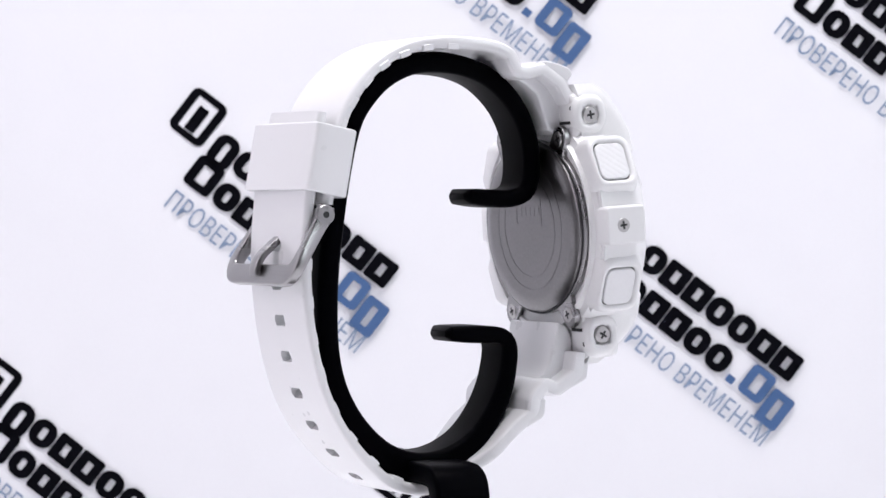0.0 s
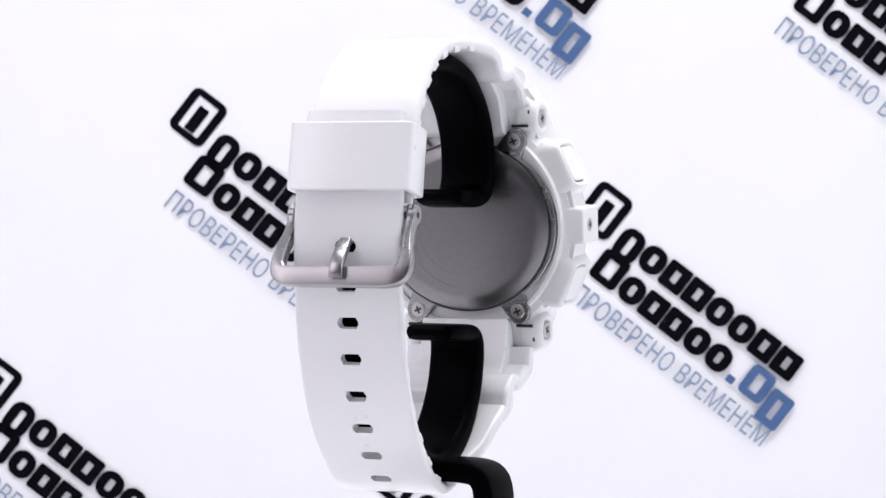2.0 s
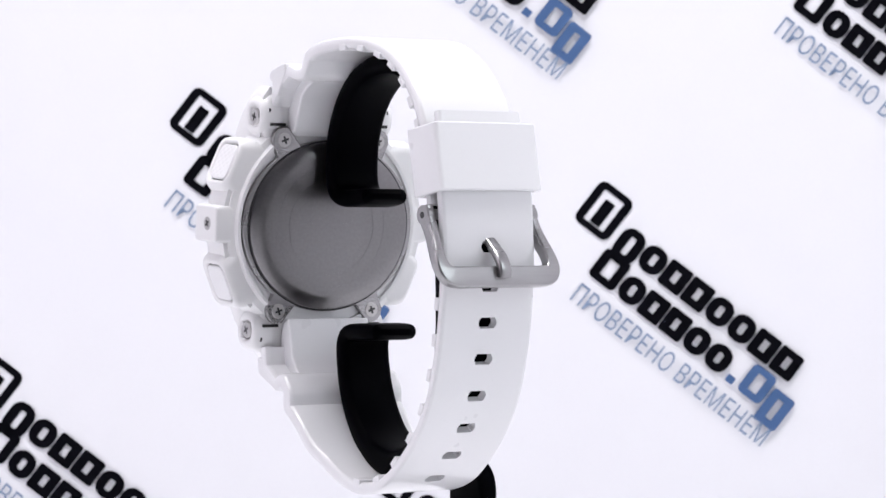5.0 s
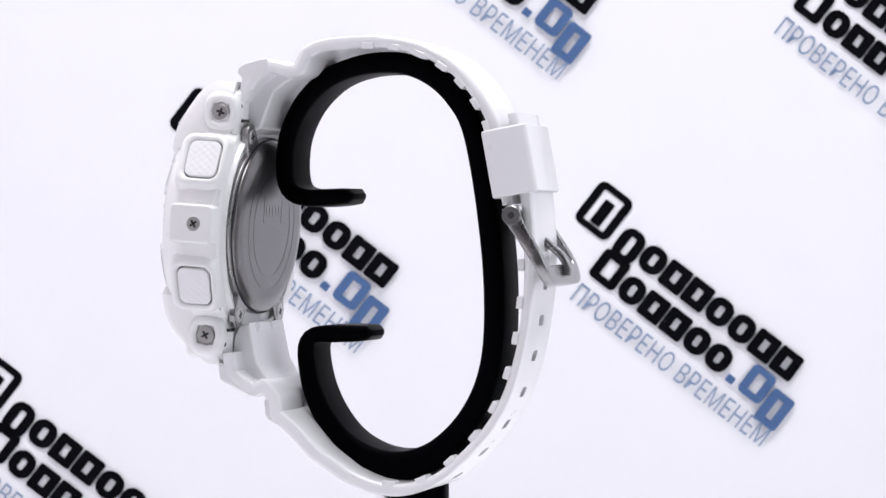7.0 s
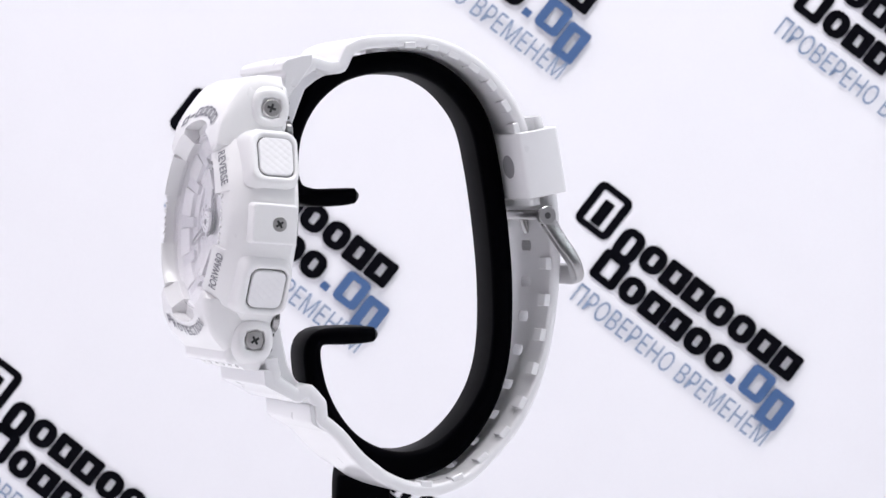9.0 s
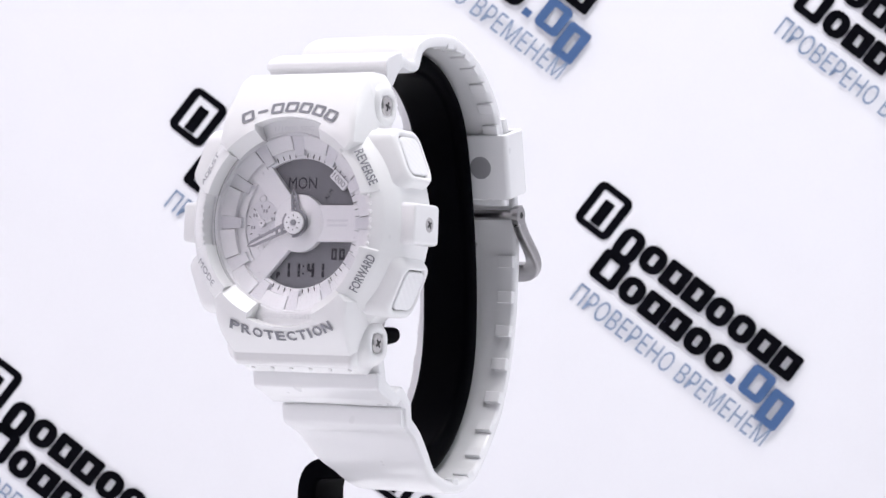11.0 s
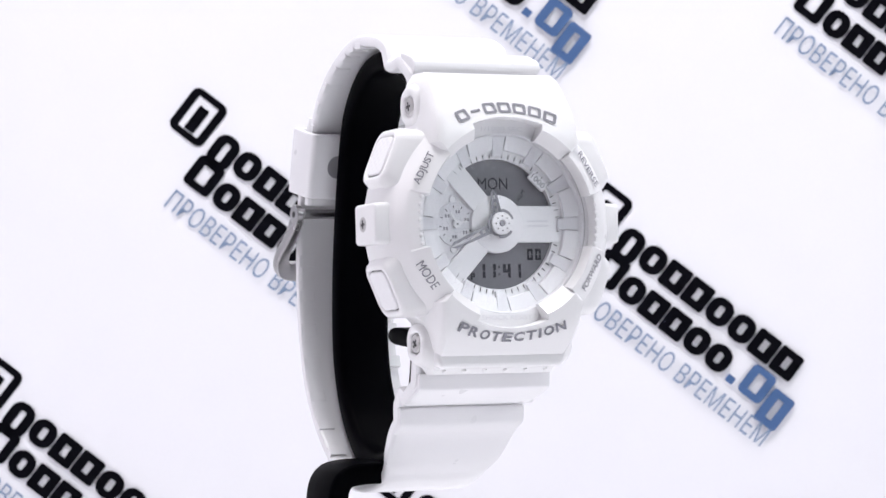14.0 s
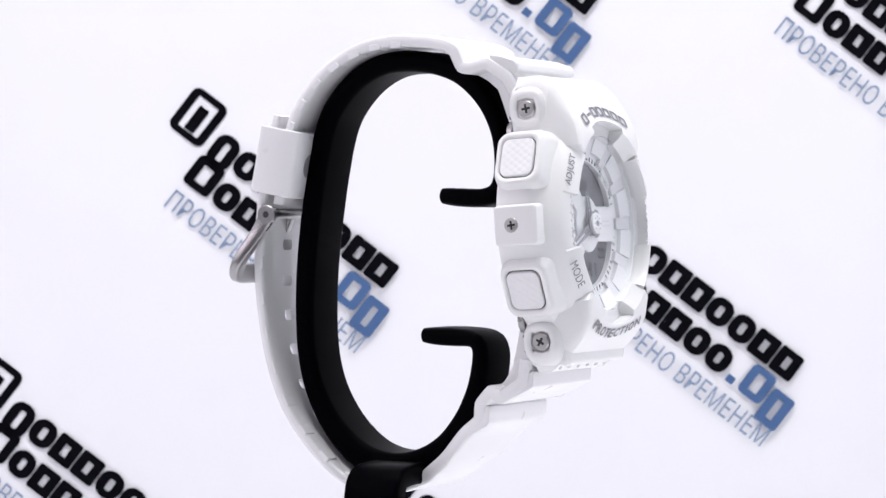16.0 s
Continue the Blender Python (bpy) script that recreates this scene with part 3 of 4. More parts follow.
def lug_shell(bm, way):
    """A rounded pad round a screw, with a round well that has four small notches."""
    n = 48
    loops = []
    for hx0, hx1, y0, y1, z in ((-4.5, 5.0, -4.2, 4.6, -2.6), (-4.1, 4.3, -3.9, 4.1, 0.0), (-3.7, 3.8, -3.6, 3.7, 0.9), (-3.2, 3.2, -3.15, 3.2, 1.35)):
        loop = []
        for k in range(n):
            a = 2 * math.pi * k / n
            c, q = math.cos(a), math.sin(a)
            hx, hy = hx1 if c * way > 0 else -hx0, y1 if q > 0 else -y0
            e = 2.5
            rad = (abs(c / hx) ** e + abs(q / hy) ** e) ** (-1 / e)
            loop.append(bm.verts.new((rad * c * M, rad * q * M, z * M)))
        loops.append(loop)
    for r, z, notch in ((2.6, 1.4, 0.0), (2.2, 1.2, 0.2), (2.0, 1.0, 0.3), (1.95, 0.3, 0.3)):
        loop = []
        for k in range(n):
            a = 2 * math.pi * k / n
            rad = r + (notch if k % 12 in (5, 6, 7) else 0)
            loop.append(bm.verts.new((rad * math.cos(a) * M, rad * math.sin(a) * M, z * M)))
        loops.append(loop)
    for p, q in zip(loops, loops[1:]):
        for i in range(n):
            bm.faces.new((p[i], p[(i + 1) % n], q[(i + 1) % n], q[i]))
    bm.faces.new(loops[0][::-1]), bm.faces.new(loops[-1])


def make_case():
    bm = bmesh.new()
    lathe(bm, [(20.3 * M, 1.0 * M), (20.4 * M, 0.4 * M), (21.1 * M, 0.3 * M), (21.4 * M, 1.3 * M), (22.7 * M, 1.7 * M), (23.5 * M, 3.0 * M), (23.6 * M, 8.0 * M), (20.8 * M, 11.2 * M), (17.5 * M, 11.4 * M), (17.4 * M, 1.0 * M)], 96, closed_profile=True)
    case = part("case", bm, RESIN, watch, "glossy white resin case with side buttons", CASE)
    # shoulders that hold the strap
    for sign, name in ((1, "upper_shoulder"), (-1, "lower_shoulder")):
        bm = bmesh.new()
        half = [(14.6, 17.2), (15.0, 19.0), (14.9, 24.5), (13.8, 26.6)] if sign > 0 else [(14.2, 17.2), (14.2, 19.0), (13.6, 24.5), (12.9, 26.6)]
        prism(bm, mm([(x, y * sign) for x, y in half] + [(-x, y * sign) for x, y in half[::-1]]), 1.6 * M, 10.2 * M)
        part(name, bm, RESIN, case, bevel=0.0011, segments=3)
    part("upper_bezel_plate", end_plate(1), RESIN, case, "white bezel plate with grey lettering", angle=28)
    part("lower_bezel_plate", end_plate(-1), RESIN, case, "white bezel plate with grey lettering", angle=28)
    part("right_bezel_plate", side_plate(1), RESIN, case, angle=28)
    part("left_bezel_plate", side_plate(-1), RESIN, case, angle=28)
    # rows of small studs on the lower middles of the cheeks
    bm = bmesh.new()
    lathe(bm, [(0.42 * M, 0), (0.36 * M, 0.28 * M), (0.0, 0.42 * M)], 10)
    stud = shape("stud", bm, RESIN)
    for sx in (-1, 1):
        for k in range(7):
            ob = new("stud", stud)
            ob.parent = case
            ob.matrix_basis = on_case(sx * (18.3 - 0.045 * (k - 3) ** 2), -3.9 + 1.45 * k, 14.35)
    for k in range(6):
        ob = new("stud", stud)
        ob.parent = case
        ob.matrix_basis = on_case(-10.6 + 4.25 * k, -26.9, plate_height(-26.9, 15.5)) @ Matrix.Rotation(radians(58), 4, "X")
    # push buttons in their pods, screw lugs and the middle lugs
    for sx in (-1, 1):
        for sy in (-1, 1):
            m = facing(sx * 19.75, sy * 11.5 + 0.3, 5.7, sx * 0.92, sy * 0.39)
            bm = bmesh.new()
            outlines = [(7.0, -4.5, 6.2, 2.6, -3.4), (6.6, -4.5, 5.9, 2.6, -1.2), (6.1, -4.5, 5.6, 2.6, 0.4), (5.65, -4.45, 5.2, 2.5, 1.6), (5.2, -4.3, 4.9, 2.3, 2.3), (4.7, -4.0, 4.4, 2.1, 2.5),
                        (4.3, -3.7, 3.9, 1.9, 2.4), (4.0, -3.5, 3.5, 1.7, 2.0), (4.0, -3.5, 3.5, 1.7, -3.4)]
            loops = [[bm.verts.new((x * M, y * M, z * M)) for x, y in rounded(-hx, hx, y0, y1, r, 6)] for hx, y0, y1, r, z in outlines]
            for p, q in zip(loops, loops[1:] + loops[:1]):
                for i in range(len(p)):
                    bm.faces.new((p[i], p[(i + 1) % len(p)], q[(i + 1) % len(p)], q[i]))
            pod = part("button_guard", bm, RESIN, case, "", m, angle=60)
            # Dark ring painting the shade between guard and button.
            bm = bmesh.new()
            ring_solid(bm, mm(rounded(-4.02, 4.02, -3.52, 3.52, 1.7, 6)), mm(rounded(-3.8, 3.8, -3.3, 3.3, 1.6, 6)), -0.8 * M, 1.75 * M)
            part("gap_shade", bm, HOLLOW_SHADE, pod)
            bm = bmesh.new()
            prism(bm, mm(rounded(-3.86, 3.86, -3.36, 3.36, 1.6, 6)), -0.8 * M, 2.5 * M, 0.98)
            part("push_button", bm, PEBBLE, pod, "white pebbled push button", bevel=0.0003)
            m = facing(sx * 14.3, sy * 21.9 + 0.1, 5.2, sx, 0)
            bm = bmesh.new()
            lug_shell(bm, sy * sx)
            lug = part("screw_lug", bm, RESIN, case, "", m, angle=50)
            screw(lug, on_case(0, 0, 1.28, 33 * sx + 20 * sy))
        bm = bmesh.new()
        prism(bm, mm(rounded(-4.0, 4.0, -4.4, 5.0, 0.9, 4)), -3.0 * M, 2.0 * M, 0.93)
        lug = part("side_lug", bm, RESIN, case, "", facing(sx * 23.5, 0.1, 5.8, sx, 0), bevel=0.0005)
        screw(lug, on_case(0, -0.5, 2.04, 15 * sx), 1.6)
    # steel back on its four screws
    bm = bmesh.new()
    steps = []
    for k in range(120):
        a = radians(k * 3)
        c, s = math.cos(a), math.sin(a)
        r = 1 / math.sqrt((c / 20.2) ** 2 + (s / 17.7) ** 2)
        for ex, ey in ((11.2, 17.5), (-11.2, 17.5), (11.2, -17.5), (-11.2, -17.5)):
            along, off = ex * c + ey * s, abs(ex * s - ey * c)
            if along > 0 and off < 2.7:
                r = max(r, along + math.sqrt(2.7 ** 2 - off ** 2))
        steps.append((r * c, r * s))
    prism(bm, mm(steps), -0.1 * M, 1.3 * M)
    back = part("back_plate", bm, STEEL, case, "steel back plate with four screw ears", bevel=0.0003)
    bm = bmesh.new()
    lathe(bm, [(17.3 * M, 0.0), (17.2 * M, -0.5 * M), (16.9 * M, -0.75 * M), (14.9 * M, -1.25 * M), (14.2 * M, -1.3 * M), (0, -1.3 * M)], 96, m=Matrix.Diagonal((1.09, 1, 1, 1)))
    lid = part("back_lid", bm, BACK_STEEL, case, "turned steel lid with faint engraving")
    # Raised dark ring painting a groove's shade round the lid.
    bm = bmesh.new()
    lathe(bm, [(17.35 * M, -0.3 * M), (17.62 * M, -0.14 * M), (17.62 * M, -0.08 * M), (17.3 * M, -0.08 * M)], 96, m=Matrix.Diagonal((1.09, 1, 1, 1)), closed_profile=True)
    part("groove_shade", bm, HOLLOW_SHADE, lid)
    bm = bmesh.new()
    for r0, r1 in ((12.6, 12.75), (10.0, 10.12)):
        lathe(bm, [(r0 * M, -1.31 * M), (r1 * M, -1.31 * M), (r1 * M, -1.35 * M), (r0 * M, -1.35 * M)], 80, closed_profile=True)
    ring_solid(bm, mm(rounded(-5.0, 5.0, 0.5, 6.0, 0.6, 3)), mm(rounded(-4.8, 4.8, 0.7, 5.8, 0.5, 3)), -1.35 * M, -1.31 * M)
    for k in range(5):
        box(bm, (-3.6 + 1.7 * k - 0.5) * M, (-3.6 + 1.7 * k + 0.5) * M, 2.2 * M, 4.2 * M, -1.345 * M, -1.31 * M)
    part("engraving", bm, BACK_STEEL, lid, smooth=False)
    flip = Matrix.Rotation(radians(180), 4, "X")
    for sx in (-1, 1):
        for sy in (-1, 1):
            screw(back, on_case(sx * 11.2, sy * 17.5, -0.25) @ flip, 1.65)
            # dark disc and bar that paint the shade of the spring bar hole and gap
            bm = bmesh.new()
            lathe(bm, [(0.9 * M, 0), (0.9 * M, 0.4 * M), (0, 0.4 * M)], 20)
            part("pin_hole_shade", bm, HOLLOW_SHADE, case, "", facing(sx * 14.15, sy * 23.3, 2.2, sx, 0) @ Matrix.Translation((0, 0, -0.25 * M)))
            bm = bmesh.new()
            box(bm, 10.4 * M, 14.0 * M, -0.3 * M, 0.3 * M, 1.0 * M, 1.62 * M)
            part("gap_shade", bm, HOLLOW_SHADE, case, "", on_case(0, sy * 20.6, 0) @ Matrix.Rotation(radians(180 if sx < 0 else 0), 4, "Z"), smooth=False)
    return case


case = make_case()


def arc_letters(bm, text, r, centre, mid, span, height, z):
    """Letters along an arc: span in degrees, mid its middle; negative r reads from below."""
    room = [0.5 if ch == "I" else 1.0 for ch in text]
    n = sum(room)
    for k, ch in enumerate(text):
        share = (sum(room[:k]) + room[k] / 2) / n - 0.5
        a = mid - share * span if r > 0 else mid + share * span
        rr = abs(r)
        x, y = rr * math.cos(radians(a)), centre + rr * math.sin(radians(a))
        turn = a - 90 if r > 0 else a + 90
        wide = radians(span) * rr / n * (0.86 if ch != "I" else 0.24)
        lean = math.atan2(plate_height(y + 0.5, 0) - plate_height(y - 0.5, 0), 1.0)
        m = on_case(x, y, plate_height(y, z)) @ Matrix.Rotation(lean, 4, "X") @ Matrix.Rotation(radians(turn), 4, "Z") @ Matrix.Translation((-wide * M / 2, -height * M / 2, 0))
        if ch == "#":
            block(bm, 0, wide * M, 0, height * M, 0.42 * M, 0.62 * M, m)
        elif ch == "-":
            block(bm, 0.1 * wide * M, 0.9 * wide * M, 0.38 * height * M, 0.62 * height * M, 0.1 * M, 0, m)
        else:
            lettering(bm, ch, wide * M, height * M, m, bold=0.03)


def words(parent, name, text, x, y, turn, width, height, z, mat=PAINT_GREY, bold=0.0, lean=0.0):
    """A line of words centred on a place of the case."""
    bm = bmesh.new()
    lettering(bm, text, width * M, height * M, on_case(x, y, z, turn) @ Matrix.Rotation(radians(lean), 4, "X") @ Matrix.Translation((-width * M / 2, -height * M / 2, 0)), bold=bold)
    return part(name, bm, mat, parent, smooth=False)


def make_lettering():
    for k, ch in enumerate("#-#####"):
        bm = bmesh.new()
        arc_letters(bm, ch, 24.4, -3.1, 90 + (3 - k) * 51 / 7, 51 / 7, 2.3, 15.58)
        part("name_dash" if ch == "-" else "name_block", bm, PAINT_GREY, case, smooth=False)
    bm = bmesh.new()
    arc_letters(bm, "PROTECTION", -28.6, 7.5, -90, 46, 2.0, 15.6)
    part("word_protection", bm, PAINT_GREY, case, "grey lettering PROTECTION", smooth=False)
    words(case, "word_adjust", "ADJUST", -17.1, 9.8, 60, 6.6, 1.75, 14.36, bold=0.014, lean=-32)
    words(case, "word_mode", "MODE", -17.0, -9.6, -54, 5.6, 1.75, 14.36, bold=0.0, lean=32)
    words(case, "word_reverse", "REVERSE", 17.0, 10.0, -60, 7.2, 1.75, 14.36, bold=0.014, lean=-32)
    words(case, "word_forward", "FORWARD", 17.1, -9.3, 60, 7.5, 1.75, 14.36, bold=0.014, lean=32)


make_lettering()


def arm_piece(bm, angle, r0, r1, w0, w1, z0, z1):
    prism(bm, mm([(r0, -w0), (r1, -w1), (r1, w1), (r0, w0)]), z0 * M, z1 * M, m=Matrix.Rotation(radians(angle), 4, "Z"))


SEVEN = {"0": "abcdef", "1": "bc", "4": "bcfg", "P": "abefg"}


def digit(bm, ch, x, y, w, h, z):
    """A seven-segment figure."""
    t = 0.42 * w
    seg = {"a": (0, w, h - t, h), "g": (0, w, h / 2 - t / 2, h / 2 + t / 2), "d": (0, w, 0, t), "b": (w - t, w, h / 2, h), "c": (w - t, w, 0, h / 2), "f": (0, t, h / 2, h), "e": (0, t, 0, h / 2)}
    for s in SEVEN[ch]:
        x0, x1, y0, y1 = seg[s]
        q = 0.035 * w
        vs = [bm.verts.new(Vector((x + a, y + b, z)) * M) for a, b in ((x0 + q, y0 + q), (x1 - q, y0 + q), (x1 - q, y1 - q), (x0 + q, y1 - q))]
        bm.faces.new(vs)


def make_dial():
    bm = bmesh.new()
    lathe(bm, [(17.4 * M, 8.0 * M), (0, 8.0 * M)], 64)
    dial = part("dial", bm, DIAL, case, "pale dial with two grey displays behind glass")
    bm = bmesh.new()
    lathe(bm, [(12.3 * M, 8.0 * M), (12.3 * M, 8.35 * M), (0, 8.35 * M)], 96)
    lcd = part("display", bm, LCD, dial, "grey liquid crystal display")
    # flange round the dial, with its index blocks
    bm = bmesh.new()
    lathe(bm, [(12.1 * M, 8.2 * M), (12.1 * M, 9.3 * M), (13.2 * M, 9.5 * M), (15.8 * M, 10.4 * M), (16.6 * M, 12.0 * M), (19.6 * M, 12.3 * M), (19.6 * M, 8.2 * M)], 120, closed_profile=True)
    part("flange", bm, DIAL, dial)
    bm = bmesh.new()
    lathe(bm, [(13.7 * M, 9.4 * M), (13.7 * M, 10.5 * M), (16.3 * M, 11.5 * M), (16.3 * M, 9.4 * M)], 6, -10, 10, closed_profile=True)
    wide = shape("index_block", bm, DIAL, angle=20)
    bm = bmesh.new()
    lathe(bm, [(12.6 * M, 9.4 * M), (12.6 * M, 10.1 * M), (16.2 * M, 11.2 * M), (16.2 * M, 9.4 * M)], 4, -4.4, 4.4, closed_profile=True)
    narrow = shape("index_tab", bm, DIAL_TAB, angle=20)
    for k in range(12):
        for name, me, a in (("index_block", wide, k * 30 + 15), ("index_tab", narrow, k * 30)):
            ob = new(name, me)
            ob.parent = dial
            ob.matrix_basis = Matrix.Rotation(radians(a), 4, "Z")
    # minute ticks on the flange
    bm = bmesh.new()
    for k in range(60):
        if k % 5 and not 22 < k < 38:
            box(bm, 12.3 * M, (13.1 if k % 5 else 13.4) * M, -0.06 * M, 0.06 * M, 9.4 * M, 9.55 * M, Matrix.Rotation(radians(k * 6), 4, "Z"))
    tagged(part("minute_ticks", bm, SEGMENT, dial, smooth=False), kind="stuff")
    # the white frame over the display
    bm = bmesh.new()
    lathe(bm, [(5.4 * M, 8.3 * M), (5.4 * M, 9.5 * M), (5.1 * M, 9.7 * M), (0, 9.7 * M)], 48)
    part("centre_boss", bm, DIAL, dial)
    for angle, half0, half1, r1 in ((0, 3.4, 3.4, 14.3), (132, 2.0, 2.2, 13.6), (226, 2.0, 2.2, 13.6)):
        bm = bmesh.new()
        arm_piece(bm, angle, 2.0, r1, half0, half1, 8.3, 9.55)
        part("bridge", bm, DIAL, dial, bevel=0.00015)
    bm = bmesh.new()
    wedge = [(-1, 0)] + [(12.4 * math.cos(radians(a)), 12.4 * math.sin(radians(a))) for a in range(132, 228, 6)]
    prism(bm, mm(wedge), 8.3 * M, 8.75 * M)
    part("sub_dial_plate", bm, DIAL, dial)
    bm = bmesh.new()
    lathe(bm, [(4.1 * M, 8.7 * M), (4.1 * M, 9.05 * M), (3.6 * M, 8.95 * M), (0, 8.95 * M)], 40)
    sub = part("sub_dial", bm, DIAL_TAB, dial, "", on_case(-8.3, 0.0, 0))
    bm = bmesh.new()
    for k in range(12):
        box(bm, 3.0 * M, 3.5 * M, -0.07 * M, 0.07 * M, 8.9 * M, 9.0 * M, Matrix.Rotation(radians(k * 30 + 8), 4, "Z"))
    part("ticks", bm, SEGMENT, sub, smooth=False)
    for k in range(6):
        bm = bmesh.new()
        a = radians(k * 60 + 20)
        for dx in (-0.28, 0.28):
            x, y = 2.35 * math.cos(a) + dx, 2.35 * math.sin(a)
            box(bm, (x - 0.17) * M, (x + 0.17) * M, (y - 0.3) * M, (y + 0.3) * M, 8.9 * M, 8.99 * M)
        part("small_mark", bm, HAND, sub, smooth=False)
    for y, r in ((4.6, 0.85), (-4.6, 0.85)):
        bm = bmesh.new()
        lathe(bm, [(r * M, 8.7 * M), (r * M, 8.95 * M), (r * 0.7 * M, 8.98 * M), (r * 0.6 * M, 8.85 * M), (0, 8.85 * M)], 24)
        part("rivet", bm, DIAL, sub, "", on_case(-0.4, y, 0))
    bm = bmesh.new()
    lathe(bm, [(0.75 * M, 8.9 * M), (0.75 * M, 9.6 * M), (0, 9.6 * M)], 20)
    arm_piece(bm, 120, 0, 2.6, 0.25, 0.15, 9.3, 9.4)
    arm_piece(bm, 15, 0, 2.2, 0.25, 0.15, 9.3, 9.4)
    part("sub_hand", bm, DIAL, sub)
    bm = bmesh.new()
    lathe(bm, [(0.16 * M, 9.6 * M), (0.16 * M, 9.64 * M), (0, 9.64 * M)], 10)
    part("pivot", bm, SEGMENT, sub)
    # hands
    for name, angle, length, z, split in (("hour_hand", 100, 6.6, 10.1, 0.5), ("minute_hand", 203, 11.4, 10.7, 0.45)):
        bm = bmesh.new()
        lathe(bm, [(2.35 * M, z * M), (2.35 * M, (z + 0.15) * M), (1.2 * M, (z + 0.15) * M), (1.2 * M, z * M)], 32, closed_profile=True)
        turn = Matrix.Rotation(radians(angle), 4, "Z")
        w = 0.95
        for sy in (-1, 1):
            prism(bm, mm([(2.0, sy * w), (2.0, sy * w * 0.35), (length - 1.4, sy * w * 0.25), (length, 0), (length - 1.2, sy * w * 0.7)]), z * M, (z + 0.15) * M, m=turn)
        for r in (2.9, 4.1):
            arm_piece(bm, angle, r, r + 0.55, 0.7, 0.7, z, z + 0.15)
        part(name, bm, HAND, dial, "grey skeleton watch hand")
    bm = bmesh.new()
    lathe(bm, [(2.1 * M, 11.0 * M), (2.1 * M, 11.5 * M), (1.9 * M, 11.6 * M), (0.7 * M, 11.6 * M), (0.6 * M, 11.4 * M), (0, 11.4 * M)], 40)
    hub = part("hub", bm, DIAL, dial, "white hub of the hands")
    for a in (20, 140, 260):
        bm = bmesh.new()
        lathe(bm, [(2.3 * M, 10.95 * M), (2.3 * M, 11.1 * M), (2.75 * M, 11.1 * M), (2.75 * M, 10.95 * M)], 10, a, a + 66, closed_profile=True)
        part("hub_arc", bm, HAND, hub)
    bm = bmesh.new()
    lathe(bm, [(0.55 * M, 11.4 * M), (0.5 * M, 11.7 * M), (0.2 * M, 11.7 * M), (0, 11.6 * M)], 20)
    part("hub_pin", bm, HAND, hub)
    bm = bmesh.new()
    for k in range(8):
        lathe(bm, [(0.13 * M, 11.6 * M), (0.13 * M, 11.63 * M), (0, 11.63 * M)], 8, m=Matrix.Rotation(radians(k * 45), 4, "Z") @ Matrix.Translation((1.35 * M, 0, 0)))
    part("hub_dots", bm, SEGMENT, hub)
    # figures and words of the displays
    bm = bmesh.new()
    for ch, x in (("1", -3.9), ("1", -1.7), ("4", 1.4), ("1", 3.6)):
        digit(bm, ch, x, -10.0, 1.75, 2.7, 8.42)
    for y in (-9.5, -8.1):
        block(bm, 0.5 * M, 0.85 * M, y * M, (y + 0.4) * M, 0.1 * M, 0, Matrix.Identity(4), 8.42 * M)
    digit(bm, "P", -5.3, -10.3, 0.9, 1.3, 8.42)
    digit(bm, "0", 6.6, -6.7, 1.3, 2.2, 8.42)
    digit(bm, "0", 8.3, -6.7, 1.3, 2.2, 8.42)
    part("time_figures", bm, SEGMENT, lcd, "dark figures of the time", smooth=False)
    words(lcd, "day_letters", "MON", -0.2, 7.6, 0, 6.2, 2.2, 8.42, SEGMENT)
    words(lcd, "alarm_mark", "ALM", 5.6, 5.4, 55, 2.3, 0.8, 8.42, SEGMENT)
    words(dial, "word_seconds", "1/1000 SEC", 0, 17.4, 0, 8.6, 0.85, 12.36, DIAL_TAB)
    words(dial, "word_resist", "SHOCK RESIST", 0, -17.4, 0, 10.4, 0.85, 12.36, DIAL_TAB)
    bm = bmesh.new()
    prism(bm, mm(rounded(-2.0, 2.0, -0.9, 0.9, 0.2, 3)), 9.3 * M, 9.9 * M)
    plate = part("scale_plate", bm, DIAL, dial, "", on_case(8.6, 8.0, 0, -42))
    bm = bmesh.new()
    lettering(bm, "1000", 3.2 * M, 1.1 * M, Matrix.Translation((-1.6 * M, -0.55 * M, 9.92 * M)))
    part("scale_figures", bm, PAINT_GREY, plate, smooth=False)
    bm = bmesh.new()
    for y in (-0.55, 0.35):
        box(bm, 6.2 * M, 10.6 * M, y * M, (y + 0.4) * M, 9.54 * M, 9.58 * M)
    part("plain_bars", bm, DIAL_TAB, dial, smooth=False)
    # the glass
    bm = bmesh.new()
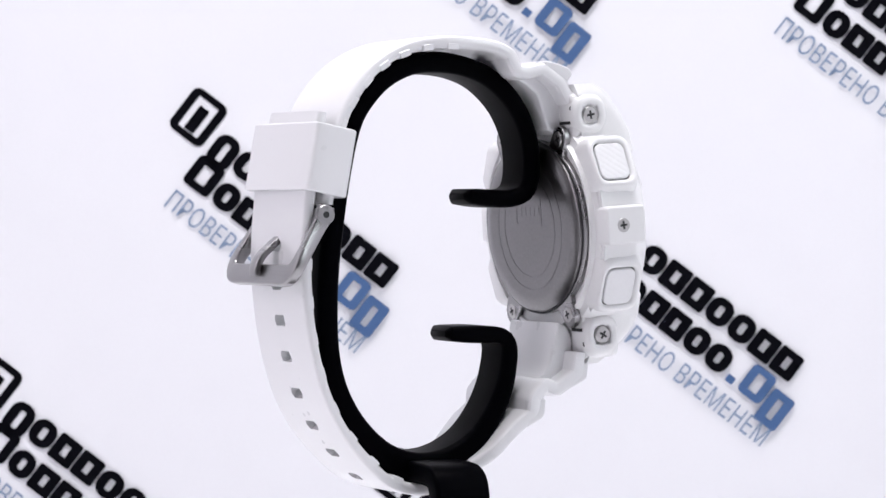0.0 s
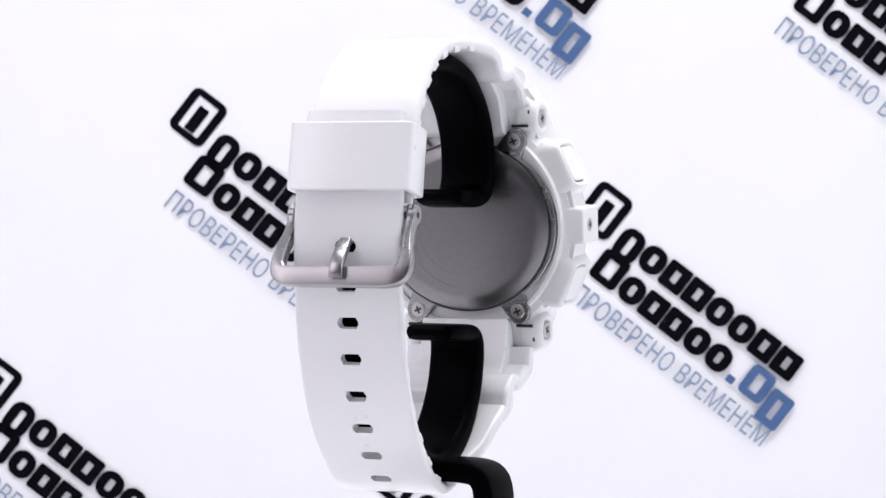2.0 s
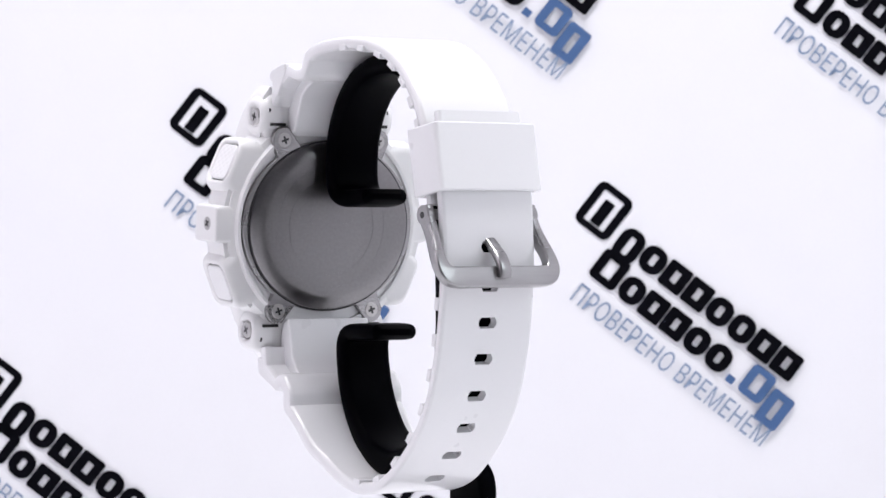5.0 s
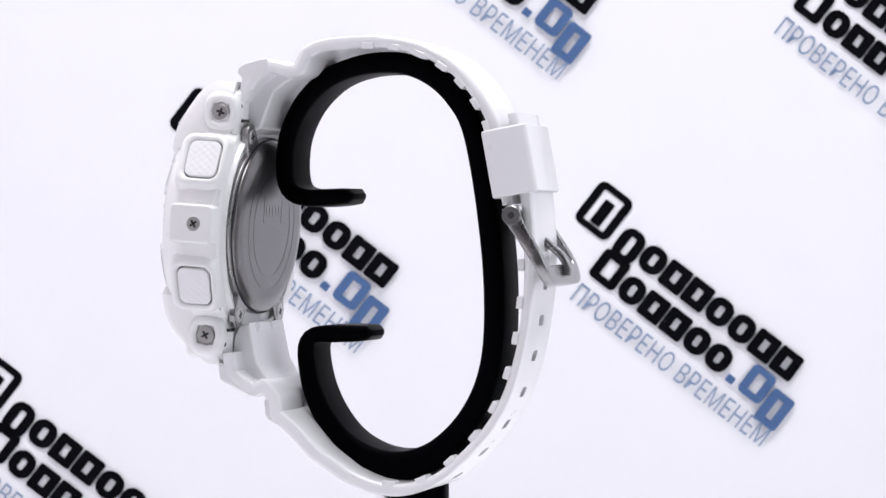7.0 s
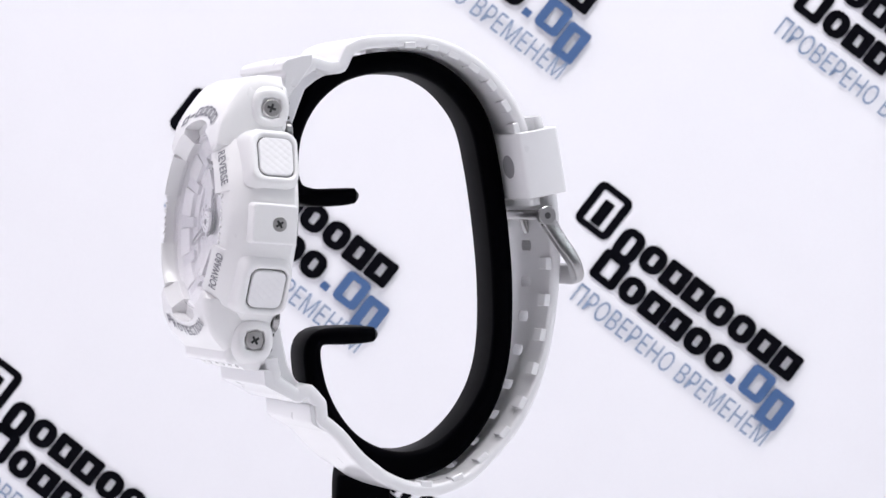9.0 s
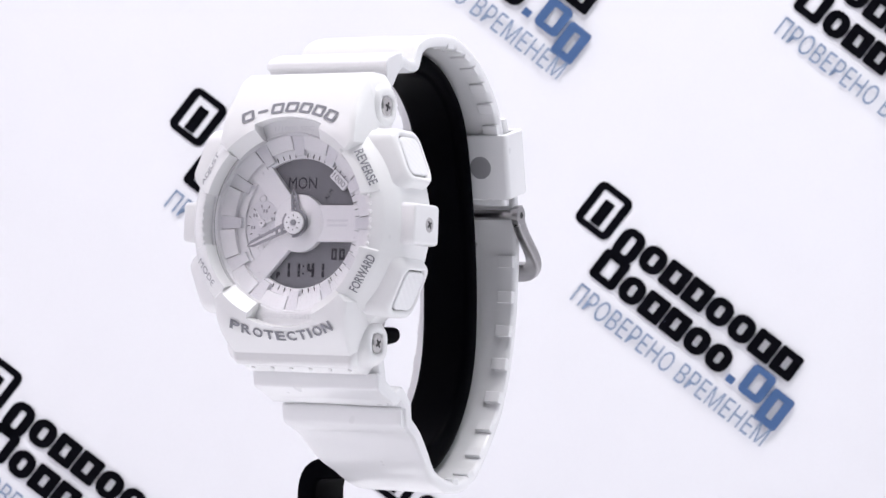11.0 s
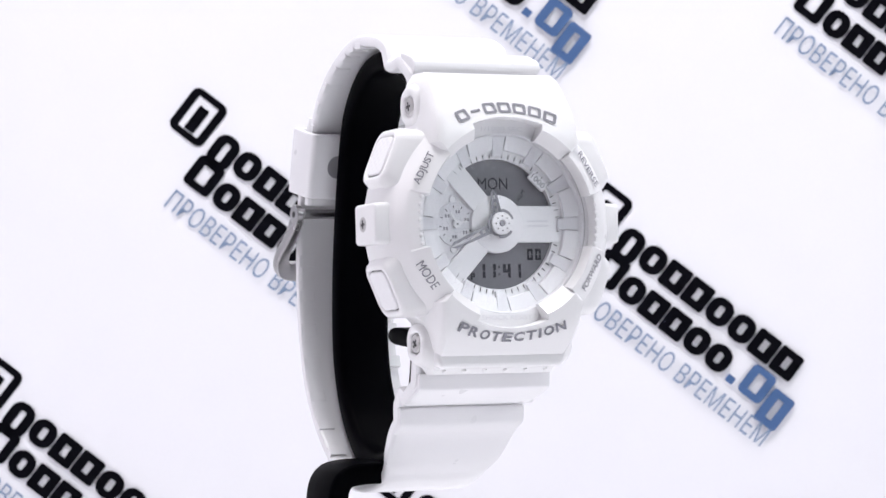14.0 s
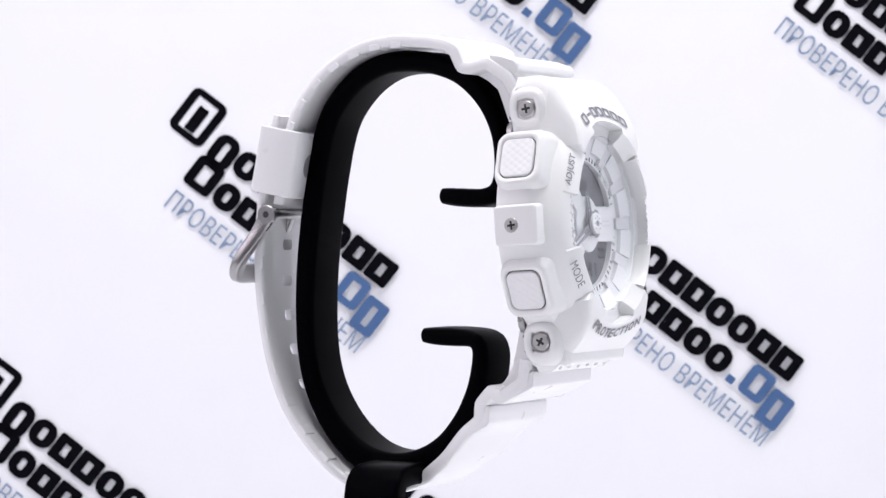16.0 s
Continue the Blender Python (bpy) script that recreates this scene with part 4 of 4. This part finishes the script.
    lathe(bm, [(0, 12.7 * M), (16.6 * M, 12.7 * M), (16.7 * M, 12.8 * M), (16.7 * M, 13.0 * M), (16.6 * M, 13.1 * M), (0, 13.1 * M)], 96)
    pane = part("crystal", bm, CRYSTAL, case, "clear flat watch glass")
    pane.visible_shadow = False


make_dial()


def strap_ends():
    """The smooth blocks inside the strap's shoulders that hold the spring bars."""
    for name, pts in (("strap_block", [(-29.6, 24.0), (-26.8, 27.2), (-23.4, 28.0), (-19.8, 27.0), (-22.0, 25.8), (-24.3, 24.0), (-25.4, 21.3), (-26.4, 18.5), (-27.0, 17.0), (-29.2, 15.9), (-31.5, 18.0)]),
                      ("strap_block", [(-31.6, -22.2), (-29.2, -21.2), (-28.6, -24.5), (-27.6, -29.0), (-26.0, -31.6), (-22.4, -34.2), (-24.3, -35.4), (-27.7, -34.4), (-31.0, -32.2), (-32.8, -29.0), (-32.6, -24.5)])):
        bm = bmesh.new()
        n = len(pts)
        sides_ = [[bm.verts.new((x * M, y * M, (z + LIFT) * M)) for y, z in pts] for x in (-9.6, 9.6)]
        bm.faces.new(sides_[0]), bm.faces.new(sides_[1][::-1])
        for i in range(n):
            bm.faces.new((sides_[0][i], sides_[0][(i + 1) % n], sides_[1][(i + 1) % n], sides_[1][i]))
        part(name, bm, MATT, watch, "", bevel=0.0005)


strap_ends()


# ---- what moves ----
def motions():
    turn = [(0.0, -239.1), (0.5, -229.8), (1.0, -220.0), (1.5, -210.3), (2.0, -201.3), (2.5, -192.3), (3.0, -182.6), (3.5, -172.8), (4.0, -163.9), (4.2, -160.2),
            (6.3, -116.5), (6.5, -112.8), (7.0, -104.4), (7.5, -95.6), (8.0, -85.8), (8.5, -75.2), (9.0, -65.4), (9.2, -61.6),
            (11.3, -21.2), (11.5, -17.4), (12.0, -8.7), (12.5, 0.0), (13.0, 9.6), (13.5, 19.6), (14.0, 29.3), (14.5, 38.2), (15.0, 46.9), (15.5, 56.3), (16.0, 66.5)]
    rows = [(t, pose(0, 0, 0, 0, 0, a + TURN)) for t, a in turn]
    walk(watch, rows)
    walk(stand, rows)


motions()
